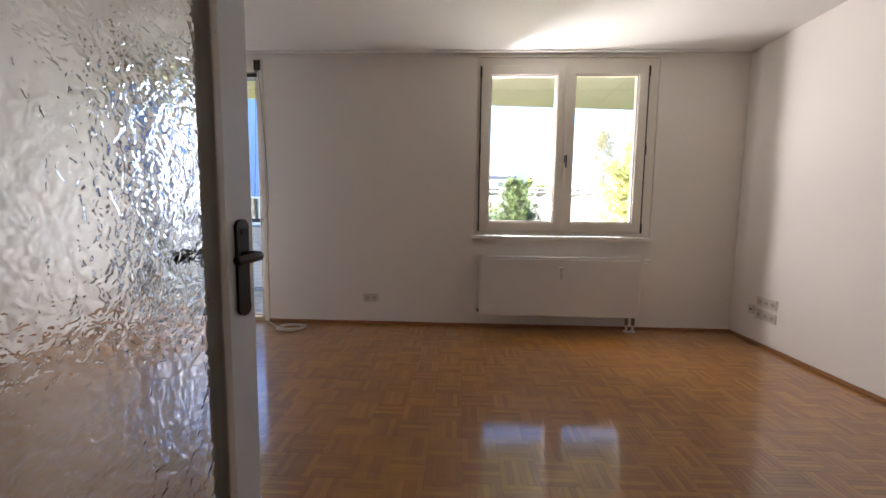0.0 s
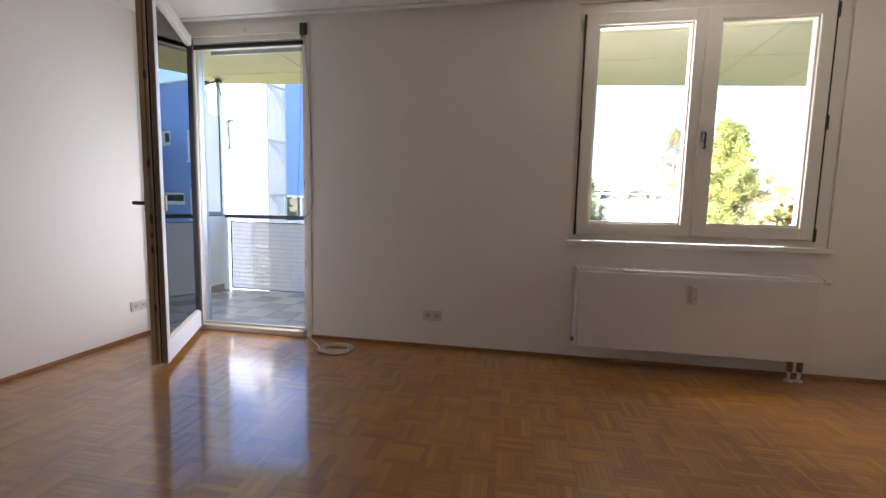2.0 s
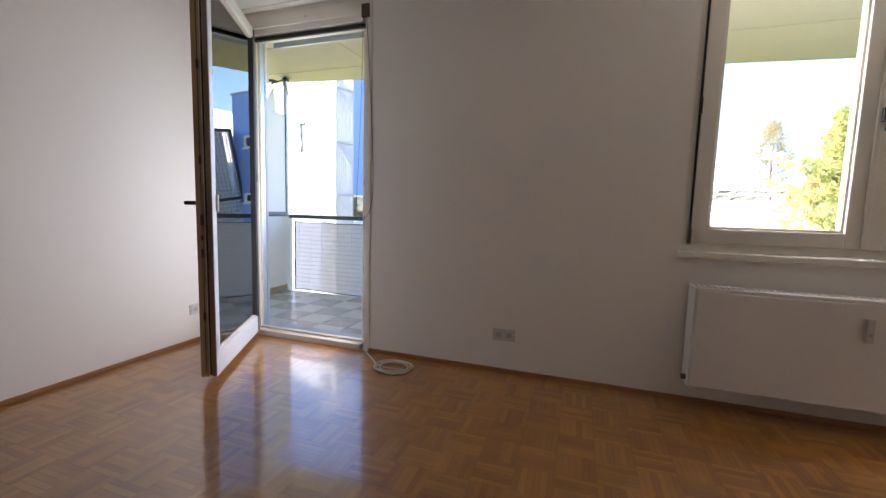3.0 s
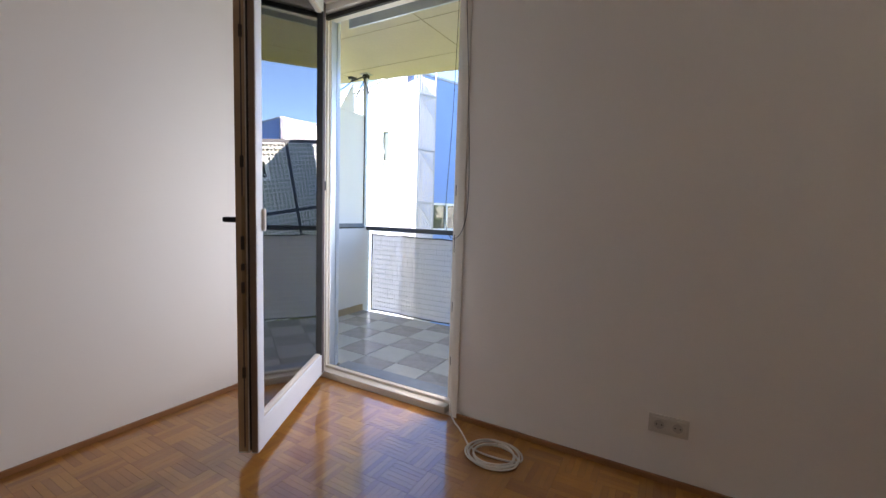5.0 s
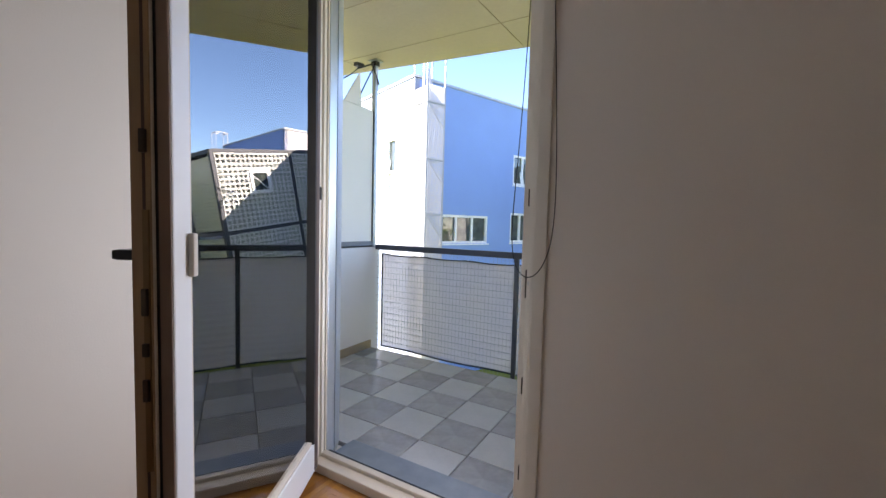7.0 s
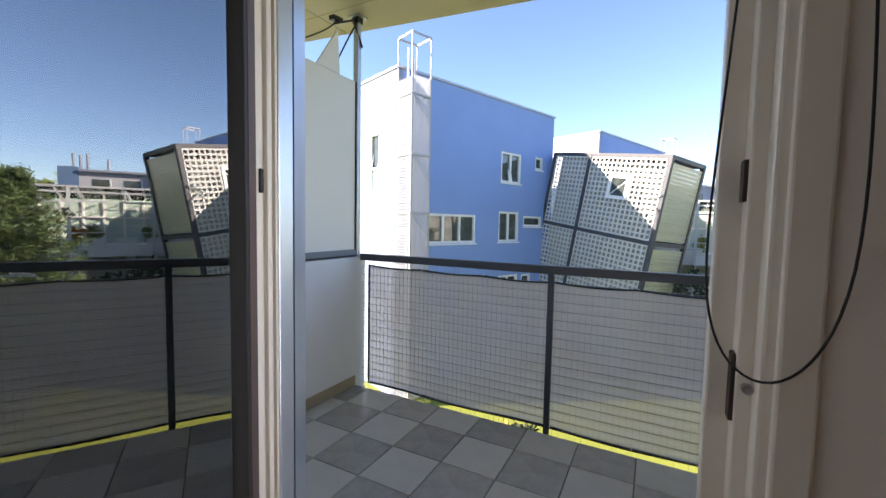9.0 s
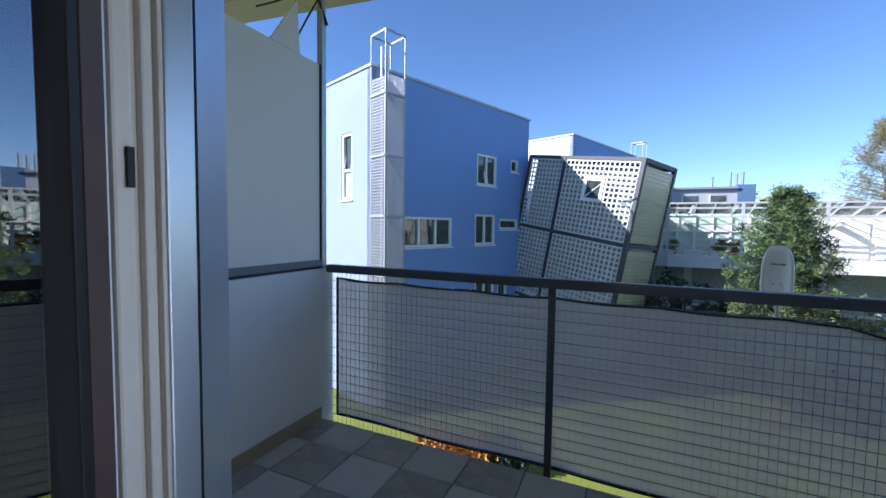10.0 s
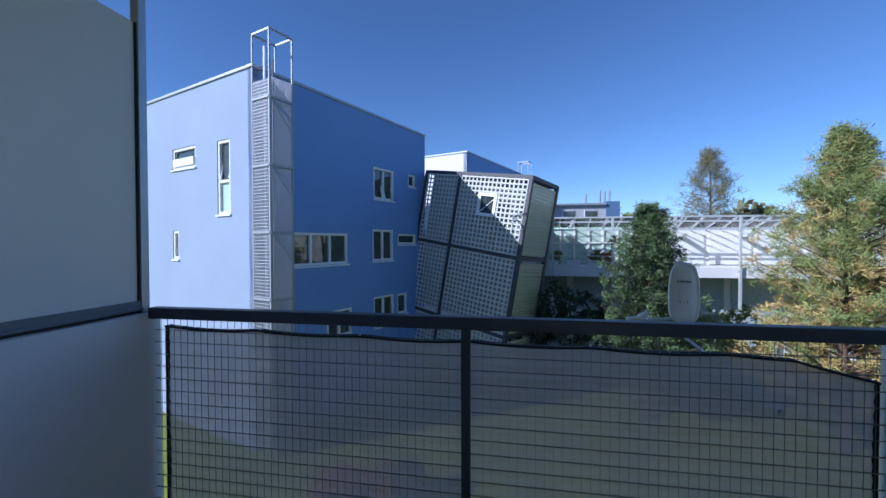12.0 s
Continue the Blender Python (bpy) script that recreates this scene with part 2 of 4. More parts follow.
def rod(bm, a, b, r, n=8, r2=None):
    """A round bar from a to b, tapering to r2."""
    a, b = Vector(a), Vector(b)
    q = (b - a).to_track_quat("Z", "Y").to_matrix().to_4x4()
    bmesh.ops.create_cone(bm, cap_ends=True, segments=n, radius1=r, radius2=r if r2 is None else r2, depth=(b - a).length, matrix=Matrix.Translation((a + b) / 2) @ q)
    return bm


def bar(bm, a, b, w, d):
    """A square bar from a to b."""
    a, b = Vector(a), Vector(b)
    q = (b - a).to_track_quat("Z", "Y").to_matrix().to_4x4()
    bmesh.ops.create_cube(bm, size=1.0, matrix=Matrix.Translation((a + b) / 2) @ q @ Matrix.Diagonal((w, d, (b - a).length, 1)))
    return bm


def cube(lo, hi, bev=0.0):
    return bx(bmesh.new(), lo, hi, bev)


def tube(name, points, r, material, parent, label="", cyclic=False):
    """A cord or bar bent along smooth points."""
    cu = bpy.data.curves.new(name, "CURVE")
    cu.dimensions, cu.bevel_depth, cu.bevel_resolution, cu.resolution_u = "3D", r, 2, 5
    sp = cu.splines.new("NURBS")
    sp.points.add(len(points) - 1)
    for p, c in zip(sp.points, points):
        p.co = (*c, 1)
    sp.use_endpoint_u, sp.order_u, sp.use_cyclic_u = True, 4, cyclic
    tmp = bpy.data.objects.new(name, cu)
    scene.collection.objects.link(tmp)
    me = bpy.data.meshes.new_from_object(tmp.evaluated_get(bpy.context.evaluated_depsgraph_get()))
    bpy.data.objects.remove(tmp)
    bpy.data.curves.remove(cu)
    me.materials.clear()
    me.materials.append(material)
    for p in me.polygons:
        p.use_smooth = True
    ob = new(name, me)
    ob.parent = parent
    return tagged(ob, label)


# ---- room: plan ----
XL, XR, YN, YS, ZC = -2.22, 3.67, 4.70, 0.90, 2.595
YO = 4.955
DX0, DX1, DZ1 = -2.03, -0.85, 2.535
WX0, WX1, WZ0, WZ1 = 1.195, 2.865, 0.875, 2.565


def setting(name, bm, material, label="", category=""):
    ob = part(name, bm, material, None, label)
    return tagged(ob, label, category, "", "structure")


bm = bmesh.new()
bx(bm, (XL - 0.2, YN, -0.3), (DX0, YO, 2.78))
bx(bm, (DX0, YN, DZ1), (DX1, YO, 2.78))
bx(bm, (DX0, YN, -0.3), (DX1, YO, -0.03))
bx(bm, (DX1, YN, -0.3), (WX0, YO, 2.78))
bx(bm, (WX0, YN, -0.3), (WX1, YO, WZ0))
bx(bm, (WX0, YN, WZ1), (WX1, YO, 2.78))
bx(bm, (WX1, YN, -0.3), (XR + 0.2, YO, 2.78))
setting("wall_north", bm, WALL, "white painted plaster wall with window and balcony door", "wall")
setting("wall_west", cube((XL - 0.2, -2.4, -0.3), (XL, YN, 2.78)), WALL, "white painted plaster side wall", "wall")
setting("wall_east", cube((XR, -2.4, -0.3), (XR + 0.2, YN, 2.78)), WALL, "white painted plaster side wall with sockets", "wall")
HX0, HX1, HZ = 0.42, 1.33, 2.05
bm = bmesh.new()
bx(bm, (XL, YS - 0.12, 0), (HX0, YS, ZC))
bx(bm, (HX1, YS - 0.12, 0), (XR, YS, ZC))
bx(bm, (HX0, YS - 0.12, HZ), (HX1, YS, ZC))
setting("wall_south", bm, WALL, "white painted wall with the room's doorway", "wall")
setting("wall_hall", cube((XL, -2.6, 0), (XR, -2.4, ZC)), WALL, "white painted wall of the hall", "wall")
setting("ceiling", cube((XL - 0.2, -2.6, ZC), (XR + 0.2, YN, 2.78)), CEIL, "white painted ceiling", "ceiling")

# unseen building above and below, added to close the place and block the sun
bm = bmesh.new()
bx(bm, (-9, -6, 2.98), (9, YO, 5.6))
bx(bm, (-9, -6, -4.5), (9, YO, -0.3))
bx(bm, (-9, -6, -0.3), (XL - 0.2, YO, 2.98))
bx(bm, (XR + 0.2, -6, -0.3), (9, YO, 2.98))
bx(bm, (XL - 0.2, -6, -0.3), (XR + 0.2, -2.6, 2.98))
bx(bm, (XL - 0.2, -2.6, 2.78), (XR + 0.2, YO, 2.98))
setting("wall_outer", bm, PARAPET, "unseen white outer walls of the apartment house, added to block the sun", "wall")

# skirting boards
for name, lo, hi in (
        ("baseboard_1", (XL, YN - 0.014, 0), (DX0 + 0.02, YN, 0.028)), ("baseboard_2", (DX1, YN - 0.014, 0), (XR, YN, 0.028)),
        ("baseboard_3", (XL, YS, 0), (XL + 0.014, YN - 0.014, 0.028)), ("baseboard_4", (XR - 0.014, YS, 0), (XR, YN - 0.014, 0.028))):
    setting(name, cube(lo, hi, 0.004), SKIRT, "narrow brown wooden skirting board", "skirting")
# curtain tracks under the ceiling
for name, x0, x1 in (("trim_1", XL, 0.46), ("trim_2", 0.78, XR - 0.3)):
    setting(name, cube((x0, YN - 0.075, ZC - 0.012), (x1, YN - 0.035, ZC), 0.003), CEIL, "white curtain track under the ceiling", "curtain track")

# ---- window ----
def sash(th, x0, x1, z0, z1, y0, y1, wl, wr, wb, wt, material, name="sash", bead=True):
    """One glazed wing: frame bars with a stepped inner edge, and a pane."""
    bm = bmesh.new()
    bx(bm, (x0, y0, z0), (x0 + wl, y1, z1), 0.006)
    bx(bm, (x1 - wr, y0, z0), (x1, y1, z1), 0.006)
    bx(bm, (x0 + wl - 0.004, y0 + 0.001, z0), (x1 - wr + 0.004, y1, z0 + wb), 0.006)
    bx(bm, (x0 + wl - 0.004, y0 + 0.001, z1 - wt), (x1 - wr + 0.004, y1, z1), 0.006)
    s = part(name, bm, material, th)
    if bead:
        bm = bmesh.new()
        e = 0.014
        for lo, hi in (((x0 + wl, y0 + 0.014, z0 + wb), (x0 + wl + e, y1 - 0.01, z1 - wt)), ((x1 - wr - e, y0 + 0.014, z0 + wb), (x1 - wr, y1 - 0.01, z1 - wt)),
                       ((x0 + wl + e, y0 + 0.014, z0 + wb), (x1 - wr - e, y1 - 0.01, z0 + wb + e)), ((x0 + wl + e, y0 + 0.014, z1 - wt - e), (x1 - wr - e, y1 - 0.01, z1 - wt))):
            bx(bm, lo, hi, 0.003)
        part("glazing_bead", bm, material, s)
    p = part("pane", cube((x0 + wl + 0.002, (y0 + y1) / 2, z0 + wb + 0.002), (x1 - wr - 0.002, (y0 + y1) / 2 + 0.005, z1 - wt - 0.002)), GLASS, s, "clear window glass")
    p.visible_shadow = False
    return s


win = thing("window_1", (0, 0, 0), 0, "cream-white wooden window with two casement wings", "window", kind="structure")
bm = bmesh.new()
bx(bm, (WX0, YN + 0.012, 0.90), (WX0 + 0.045, YN + 0.10, WZ1), 0.004)
bx(bm, (WX1 - 0.085, YN + 0.012, 0.90), (WX1, YN + 0.10, WZ1), 0.004)
bx(bm, (WX0 + 0.04, YN + 0.013, 0.90), (WX1 - 0.04, YN + 0.10, 0.955), 0.004)
bx(bm, (WX0 + 0.04, YN + 0.013, 2.475), (WX1 - 0.04, YN + 0.10, WZ1), 0.004)
bx(bm, (WX0 - 0.02, YN - 0.006, 2.552), (WX1 + 0.05, YN + 0.03, 2.582), 0.004)
part("window_frame", bm, WHITE_WOOD, win)
sash(win, WX0 + 0.042, 2.018, 0.948, 2.485, YN - 0.004, YN + 0.066, 0.083, 0.078, 0.083, 0.083, WHITE_WOOD)
sash(win, 2.018, WX1 - 0.100, 0.948, 2.485, YN - 0.006, YN + 0.066, 0.083, 0.083, 0.083, 0.083, WHITE_WOOD)
part("window_sill", cube((WX0 - 0.03, YN - 0.045, 0.862), (WX1 + 0.01, YN + 0.03, 0.898), 0.006), WHITE_WOOD, win, "white wooden window board")
part("astragal", cube((2.007, YN - 0.016, 0.955), (2.031, YN, 2.478), 0.005), WHITE_WOOD, win)
for hx in (WX0 + 0.036, WX1 - 0.093):
    for hz in (0.985, 1.72, 2.42):
        part("hinge", rod(bmesh.new(), (hx, YN - 0.008, hz - 0.045), (hx, YN - 0.008, hz + 0.045), 0.009, 10), DARK_HINGE, win, "dark brown hinge")
    part("gap_seal", cube((hx - 0.005, YN + 0.0005, 0.95), (hx + 0.006, YN + 0.012, 2.48)), GASKET, win, "dark gap along the wing")
h = part("handle", cube((2.020, YN - 0.034, 1.595), (2.044, YN - 0.012, 1.665), 0.006), BLACK, win, "black window handle")
part("lever", cube((2.024, YN - 0.062, 1.545), (2.040, YN - 0.036, 1.655), 0.006), BLACK, h)
part("outer_sill", cube((WX0, YN + 0.09, 0.876), (WX1, YO + 0.04, 0.895), 0.003), ALU, win, "aluminium outer window sill")

# ---- radiator ----
rad = thing("radiator", (1.245, 0, 0), 0, "cream-white flat panel radiator under the window", "radiator")
RW, RY0, RY1, RZ0, RZ1 = 1.49, 4.53, 4.675, 0.145, 0.715
bm = bmesh.new()
bx(bm, (0.012, RY0, RZ0 + 0.01), (RW - 0.012, RY0 + 0.022, RZ1 - 0.022), 0.007)
part("front_panel", bm, RAD, rad)
part("back_panel", cube((0.03, RY1 - 0.03, RZ0 + 0.02), (RW - 0.03, RY1 - 0.012, RZ1 - 0.03), 0.005), RAD, rad)
for x0 in (0.0, RW - 0.012):
    part("side_cover", cube((x0, RY0 + 0.004, RZ0 + 0.006), (x0 + 0.012, RY1 - 0.004, RZ1), 0.004), RAD, rad)
bm = bmesh.new()
bx(bm, (0.012, RY0 + 0.006, RZ1 - 0.02), (RW - 0.012, RY0 + 0.018, RZ1 - 0.002), 0.003)
bx(bm, (0.012, RY1 - 0.022, RZ1 - 0.02), (RW - 0.012, RY1 - 0.01, RZ1 - 0.002), 0.003)
g = part("top_grille", bm, RAD, rad)
me = bpy.data.meshes.new("slat")
tmp = cube((-0.004, RY0 + 0.018, RZ1 - 0.012), (0.004, RY1 - 0.022, RZ1 - 0.004))
tmp.to_mesh(me)
tmp.free()
me.materials.append(RAD)
for i in range(48):
    share("slat", me, g, pose(0.04 + i * (RW - 0.08) / 47, 0, 0))
bm = bmesh.new()
for i in range(30):
    x = 0.05 + i * (RW - 0.1) / 29
    bx(bm, (x - 0.018, RY0 + 0.03, RZ0 + 0.03), (x + 0.018, RY1 - 0.03, RZ1 - 0.04))
part("convector", bm, RAD, rad)
hc = part("heat_meter", cube((0.735, RY0 - 0.024, 0.505), (0.765, RY0 + 0.001, 0.625), 0.005), PLASTIC, rad, "white plastic heat meter")
part("meter_window", cube((0.743, RY0 - 0.026, 0.540), (0.757, RY0 - 0.023, 0.555)), mat("meter_grey", (0.4, 0.4, 0.38), 0.3), hc)
bm = bmesh.new()
rod(bm, (RW, RY0 + 0.07, 0.685), (RW + 0.075, RY0 + 0.07, 0.685), 0.012, 10)
rod(bm, (RW + 0.055, RY0 + 0.07, 0.685), (RW + 0.095, RY0 + 0.07, 0.685), 0.021, 12)
part("valve_head", bm, RAD, rad, "thermostatic valve stub")
for x in (1.405, 1.465):
    bm = bmesh.new()
    rod(bm, (x, RY0 + 0.07, 0.0), (x, RY0 + 0.07, 0.07), 0.010, 10)
    rod(bm, (x, RY0 + 0.07, 0.0), (x, RY0 + 0.07, 0.012), 0.026, 14)
    p = part("pipe", bm, RAD, rad, "white heating pipe with a floor rosette", True)
    part("pipe_nut", rod(bmesh.new(), (x, RY0 + 0.07, 0.07), (x, RY0 + 0.07, 0.15), 0.017, 6), COPPER, p, "brass pipe fitting")
part("plug", rod(bmesh.new(), (-0.022, RY0 + 0.05, 0.19), (0.004, RY0 + 0.05, 0.19), 0.016, 8), COPPER, rad, "brass blind plug")
for x in (0.3, 1.2):
    part("bracket", cube((x, RY1 - 0.014, 0.2), (x + 0.03, YN, 0.62)), RAD, rad)

# ---- sockets ----
def outlet(loc, rz, count, label, group="", telephone=False):
    """A row of wall sockets in one frame; the wall is the local y = 0 plane and the room lies at -y."""
    t = thing("telephone_socket" if telephone else "wall_socket", loc, rz, label, "socket", group)
    w = 0.071 * count + 0.012
    part("cover_frame", cube((-w / 2, -0.008, -0.041), (w / 2, 0, 0.041), 0.003), PLASTIC, t)
    for i in range(count):
        cx = (i - (count - 1) / 2) * 0.071
        ins = part("insert", cube((cx - 0.030, -0.011, -0.030), (cx + 0.030, -0.006, 0.030), 0.002), PLASTIC, t)
        if telephone:
            part("jack", cube((cx - 0.012, -0.013, -0.008), (cx + 0.012, -0.0105, 0.008)), PLASTIC_DARK, ins)
        else:
            part("well", rod(bmesh.new(), (cx, -0.0125, 0), (cx, -0.0105, 0), 0.020, 20), mat_well, ins, "recessed socket well")
            for dx in (-0.0095, 0.0095):
                part("hole", rod(bmesh.new(), (cx + dx, -0.0135, 0), (cx + dx, -0.0122, 0), 0.003, 8), PLASTIC_DARK, ins)
    return t


mat_well = mat("socket_well_plastic", (0.45, 0.41, 0.36), 0.5)
outlet((0.182, YN, 0.262), 0, 2, "white double wall socket low on the wall")
outlet((XL, 4.40, 0.262), 90, 2, "white double wall socket beside the balcony door")
outlet((XR, 4.255, 0.385), -90, 3, "white triple wall socket, upper of two rows", "triple sockets on the side wall")
outlet((XR, 4.255, 0.272), -90, 3, "white triple wall socket, lower of two rows", "triple sockets on the side wall")
outlet((XR, 4.425, 0.295), -90, 1, "white telephone socket beside the triple sockets", telephone=True)

# ---- balcony door ----
door = thing("door_1", (0, 0, 0), 0, "cream-white glazed wooden balcony door standing open into the room", "balcony door", kind="structure")
FL, FR = -1.925, -0.957
bm = bmesh.new()
bx(bm, (DX0, YN + 0.006, 0.0), (FL, YN + 0.034, DZ1), 0.005)
bx(bm, (DX0, YN + 0.034, 0.0), (FL - 0.012, YN + 0.046, DZ1))
bx(bm, (DX0, YN + 0.046, 0.0), (FL + 0.002, YN + 0.062, DZ1), 0.004)
bx(bm, (DX0, YN + 0.062, 0.0), (FL - 0.010, YN + 0.070, DZ1))
bx(bm, (DX0, YN + 0.070, 0.0), (FL + 0.003, YN + 0.078, DZ1), 0.003)
part("frame_post", bm, WHITE_WOOD, door, "grooved cream-white frame post")
bm = bmesh.new()
bx(bm, (-0.905, YN + 0.004, 0.0), (DX1, YN + 0.125, DZ1), 0.005)
bx(bm, (-0.925, YN + 0.040, 0.0), (-0.903, YN + 0.108, DZ1), 0.004)
bx(bm, (FR, YN + 0.075, 0.06), (-0.923, YN + 0.108, 2.44), 0.004)
bx(bm, (-0.890, YN - 0.008, 0.0), (DX1 + 0.004, YN + 0.008, DZ1), 0.004)
part("frame_post", bm, WHITE_WOOD, door)
bm = bmesh.new()
bx(bm, (FL, YN + 0.008, 2.43), (-0.925, YN + 0.125, DZ1), 0.004)
bx(bm, (FL, YN + 0.05, 2.405), (-0.925, YN + 0.12, 2.432), 0.004)
part("frame_head", bm, WHITE_WOOD, door)
part("head_cover", cube((DX0, YN - 0.012, 2.47), (DX1, YN + 0.008, 2.55), 0.004), WHITE_WOOD, door)
part("head_seal", cube((FL, YN + 0.03, 2.392), (-0.93, YN + 0.05, 2.42)), GASKET, door, "dark seal under the door head")
bm = bmesh.new()
bx(bm, (FL, YN - 0.012, 0.0), (-0.925, YN + 0.046, 0.045), 0.006)
bx(bm, (FL, YN + 0.044, 0.0), (-0.925, YN + 0.078, 0.062), 0.006)
part("threshold", bm, SILL_WOOD, door, "worn cream wooden threshold")
part("threshold_seal", cube((FL, YN + 0.077, 0.0), (FR, YN + 0.10, 0.052), 0.003), GASKET, door)
part("metal_sill", cube((FL, YN + 0.10, -0.02), (-0.90, YO + 0.02, 0.022), 0.004), SILL_METAL, door, "aluminium outer sill")
part("metal_jamb", cube((DX0, YN + 0.078, 0.0), (FL + 0.006, YN + 0.126, 2.55), 0.003), ALU, door, "scuffed aluminium cladding of the jamb")
bm = bmesh.new()
sp = [(FL + 0.006, YN + 0.130), (-2.012, YO + 0.001), (-2.028, YO + 0.001), (-2.028, YN + 0.130)]
lo_, hi_ = [bm.verts.new((*p, 0.0)) for p in sp], [bm.verts.new((*p, 2.55)) for p in sp]
bm.faces.new(lo_[::-1])
bm.faces.new(hi_)
for k in range(4):
    bm.faces.new((lo_[k], lo_[(k + 1) % 4], hi_[(k + 1) % 4], hi_[k]))
bmesh.ops.recalc_face_normals(bm, faces=list(bm.faces))
part("splayed_jamb", bm, ALU, door, "scuffed aluminium sheet on the splayed reveal")
part("hinge_hole", cube((FL + 0.0005, YN + 0.022, 1.285), (FL + 0.007, YN + 0.032, 1.345), 0.001), GASKET, door, "dark slot in the frame post")
bm = bmesh.new()
bx(bm, (-0.915, YN + 0.125, 0.0), (DX1, YN + 0.178, 2.55), 0.003)
bx(bm, (-0.905, YN + 0.180, 0.0), (DX1, YO + 0.006, 2.55), 0.003)
part("outer_jamb", bm, BEAD, door, "beige painted outer jamb")
part("metal_head", cube((FL, YO - 0.012, 2.42), (-0.92, YO + 0.004, 2.55), 0.003), ALU, door)
for z, hgt in ((0.985, 0.10), (1.285, 0.06), (0.62, 0.06), (0.30, 0.05)):
    part("strike_plate", cube((-0.931, YN + 0.044, z - hgt / 2), (-0.9245, YN + 0.068, z + hgt / 2), 0.002), DARK_HINGE, door, "dark metal strike plate")
part("screw_eye", rod(bmesh.new(), (-0.912, YN + 0.028, 0.99), (-0.912, YN + 0.041, 0.99), 0.007, 12), CHROME, door, "small round metal stud")
part("head_screw", rod(bmesh.new(), (-1.40, YN - 0.020, 2.505), (-1.40, YN - 0.010, 2.505), 0.014, 10), CHROME, door)

LEAF_A = -61.3
LW, LT, LZ0, LZ1 = 0.945, 0.092, 0.045, 2.455
leaf = thing("balcony_door_leaf", (-1.952, 4.632, 0.0), LEAF_A, "cream-white coupled balcony door leaf with a tall clear pane, swung open", "door")
# local x runs from the hinge to the latch edge, local y = 0 is the room face, +y the outer face
S, SH = 0.060, 0.052


def wing(name, y0, y1, sl, sr, sb, st, material):
    """One of the two coupled frames of the leaf."""
    bm = bmesh.new()
    for lo, hi in (((0, y0, LZ0), (sl, y1, LZ1)), ((LW - sr, y0, LZ0), (LW, y1, LZ1)), ((sl - 0.004, y0 + 0.001, LZ0), (LW - sr + 0.004, y1 - 0.001, LZ0 + sb)), ((sl - 0.004, y0 + 0.001, LZ1 - st), (LW - sr + 0.004, y1 - 0.001, LZ1))):
        bx(bm, lo, hi, 0.005)
    return part(name, bm, material, leaf)


wing("inner_wing", 0.0, 0.048, 0.075, 0.075, 0.14, 0.09, WHITE_WOOD)
wing("outer_wing", 0.060, LT, SH, S, 0.138, 0.075, DOOR_WHITE)
bm = bmesh.new()
for lo, hi in (((0.01, 0.046, LZ0 + 0.01), (0.05, 0.062, LZ1 - 0.01)), ((LW - 0.05, 0.046, LZ0 + 0.01), (LW - 0.008, 0.062, LZ1 - 0.01)), ((0.05, 0.047, LZ0 + 0.01), (LW - 0.05, 0.061, LZ0 + 0.06)), ((0.05, 0.047, LZ1 - 0.06), (LW - 0.05, 0.061, LZ1 - 0.01))):
    bx(bm, lo, hi)
part("wing_gap", bm, GASKET, leaf, "black gap between the coupled wings")
bm = bmesh.new()
e = 0.012
for lo, hi in (((LW - S - e, 0.066, LZ0 + 0.138), (LW - S, LT - 0.006, LZ1 - 0.075)), ((SH + e, 0.066, LZ0 + 0.138), (LW - S - e, LT - 0.006, LZ0 + 0.150)), ((SH + e, 0.066, LZ1 - 0.087), (LW - S - e, LT - 0.006, LZ1 - 0.075))):
    bx(bm, lo, hi, 0.003)
part("glazing_bead", bm, BEAD, leaf, "grey-beige glazing bead")
part("glazing_seal", cube((SH - 0.004, 0.066, LZ0 + 0.138), (SH + e, LT + 0.003, LZ1 - 0.075), 0.003), GASKET, leaf, "black glazing seal at the hinge side")
part("hinge_strip", cube((0.010, LT - 0.001, LZ0 + 0.01), (SH - 0.006, LT + 0.003, LZ1 - 0.01), 0.001), DARK_WOOD, leaf, "dark brown strip at the hinge side")
for y in (0.024, 0.072):
    p = part("pane", cube((SH + 0.026, y, LZ0 + 0.142), (LW - 0.076, y + 0.004, LZ1 - 0.092)) if y < 0.05 else cube((SH + 0.004, y, LZ0 + 0.142), (LW - S - 0.004, y + 0.004, LZ1 - 0.079)), COATED, leaf, "clear glass")
    p.visible_shadow = False
part("edge_strip", cube((LW - 0.001, 0.003, LZ0 + 0.01), (LW + 0.004, 0.046, LZ1 - 0.01), 0.001), RAW_WOOD, leaf, "bare worn wooden closing edge")
part("edge_face", cube((LW - 0.001, 0.063, LZ0 + 0.006), (LW + 0.003, LT - 0.003, LZ1 - 0.006), 0.001), MAUVE_WOOD, leaf, "brown painted edge of the outer wing")
part("edge_groove", cube((LW + 0.003, 0.030, LZ0 + 0.03), (LW + 0.0055, 0.036, LZ1 - 0.03)), DARK_WOOD, leaf)
lk = part("lock_strip", cube((LW + 0.003, 0.030, 0.62), (LW + 0.008, 0.044, 1.20), 0.001), COPPER, leaf, "tarnished brass lock strip")
for z, hh in ((0.78, 0.05), (0.88, 0.03), (0.97, 0.06), (1.32, 0.05), (1.85, 0.05), (0.40, 0.05)):
    part("bolt", cube((LW + 0.004, 0.028, z), (LW + 0.014, 0.042, z + hh), 0.003), DARK_HINGE, lk)
hd = part("handle", cube((LW - 0.062, -0.012, 1.045), (LW - 0.034, 0.0, 1.145), 0.004), BLACK, leaf, "black lever handle")
bm = bmesh.new()
bx(bm, (LW - 0.058, -0.070, 1.085), (LW - 0.036, -0.010, 1.109), 0.004)
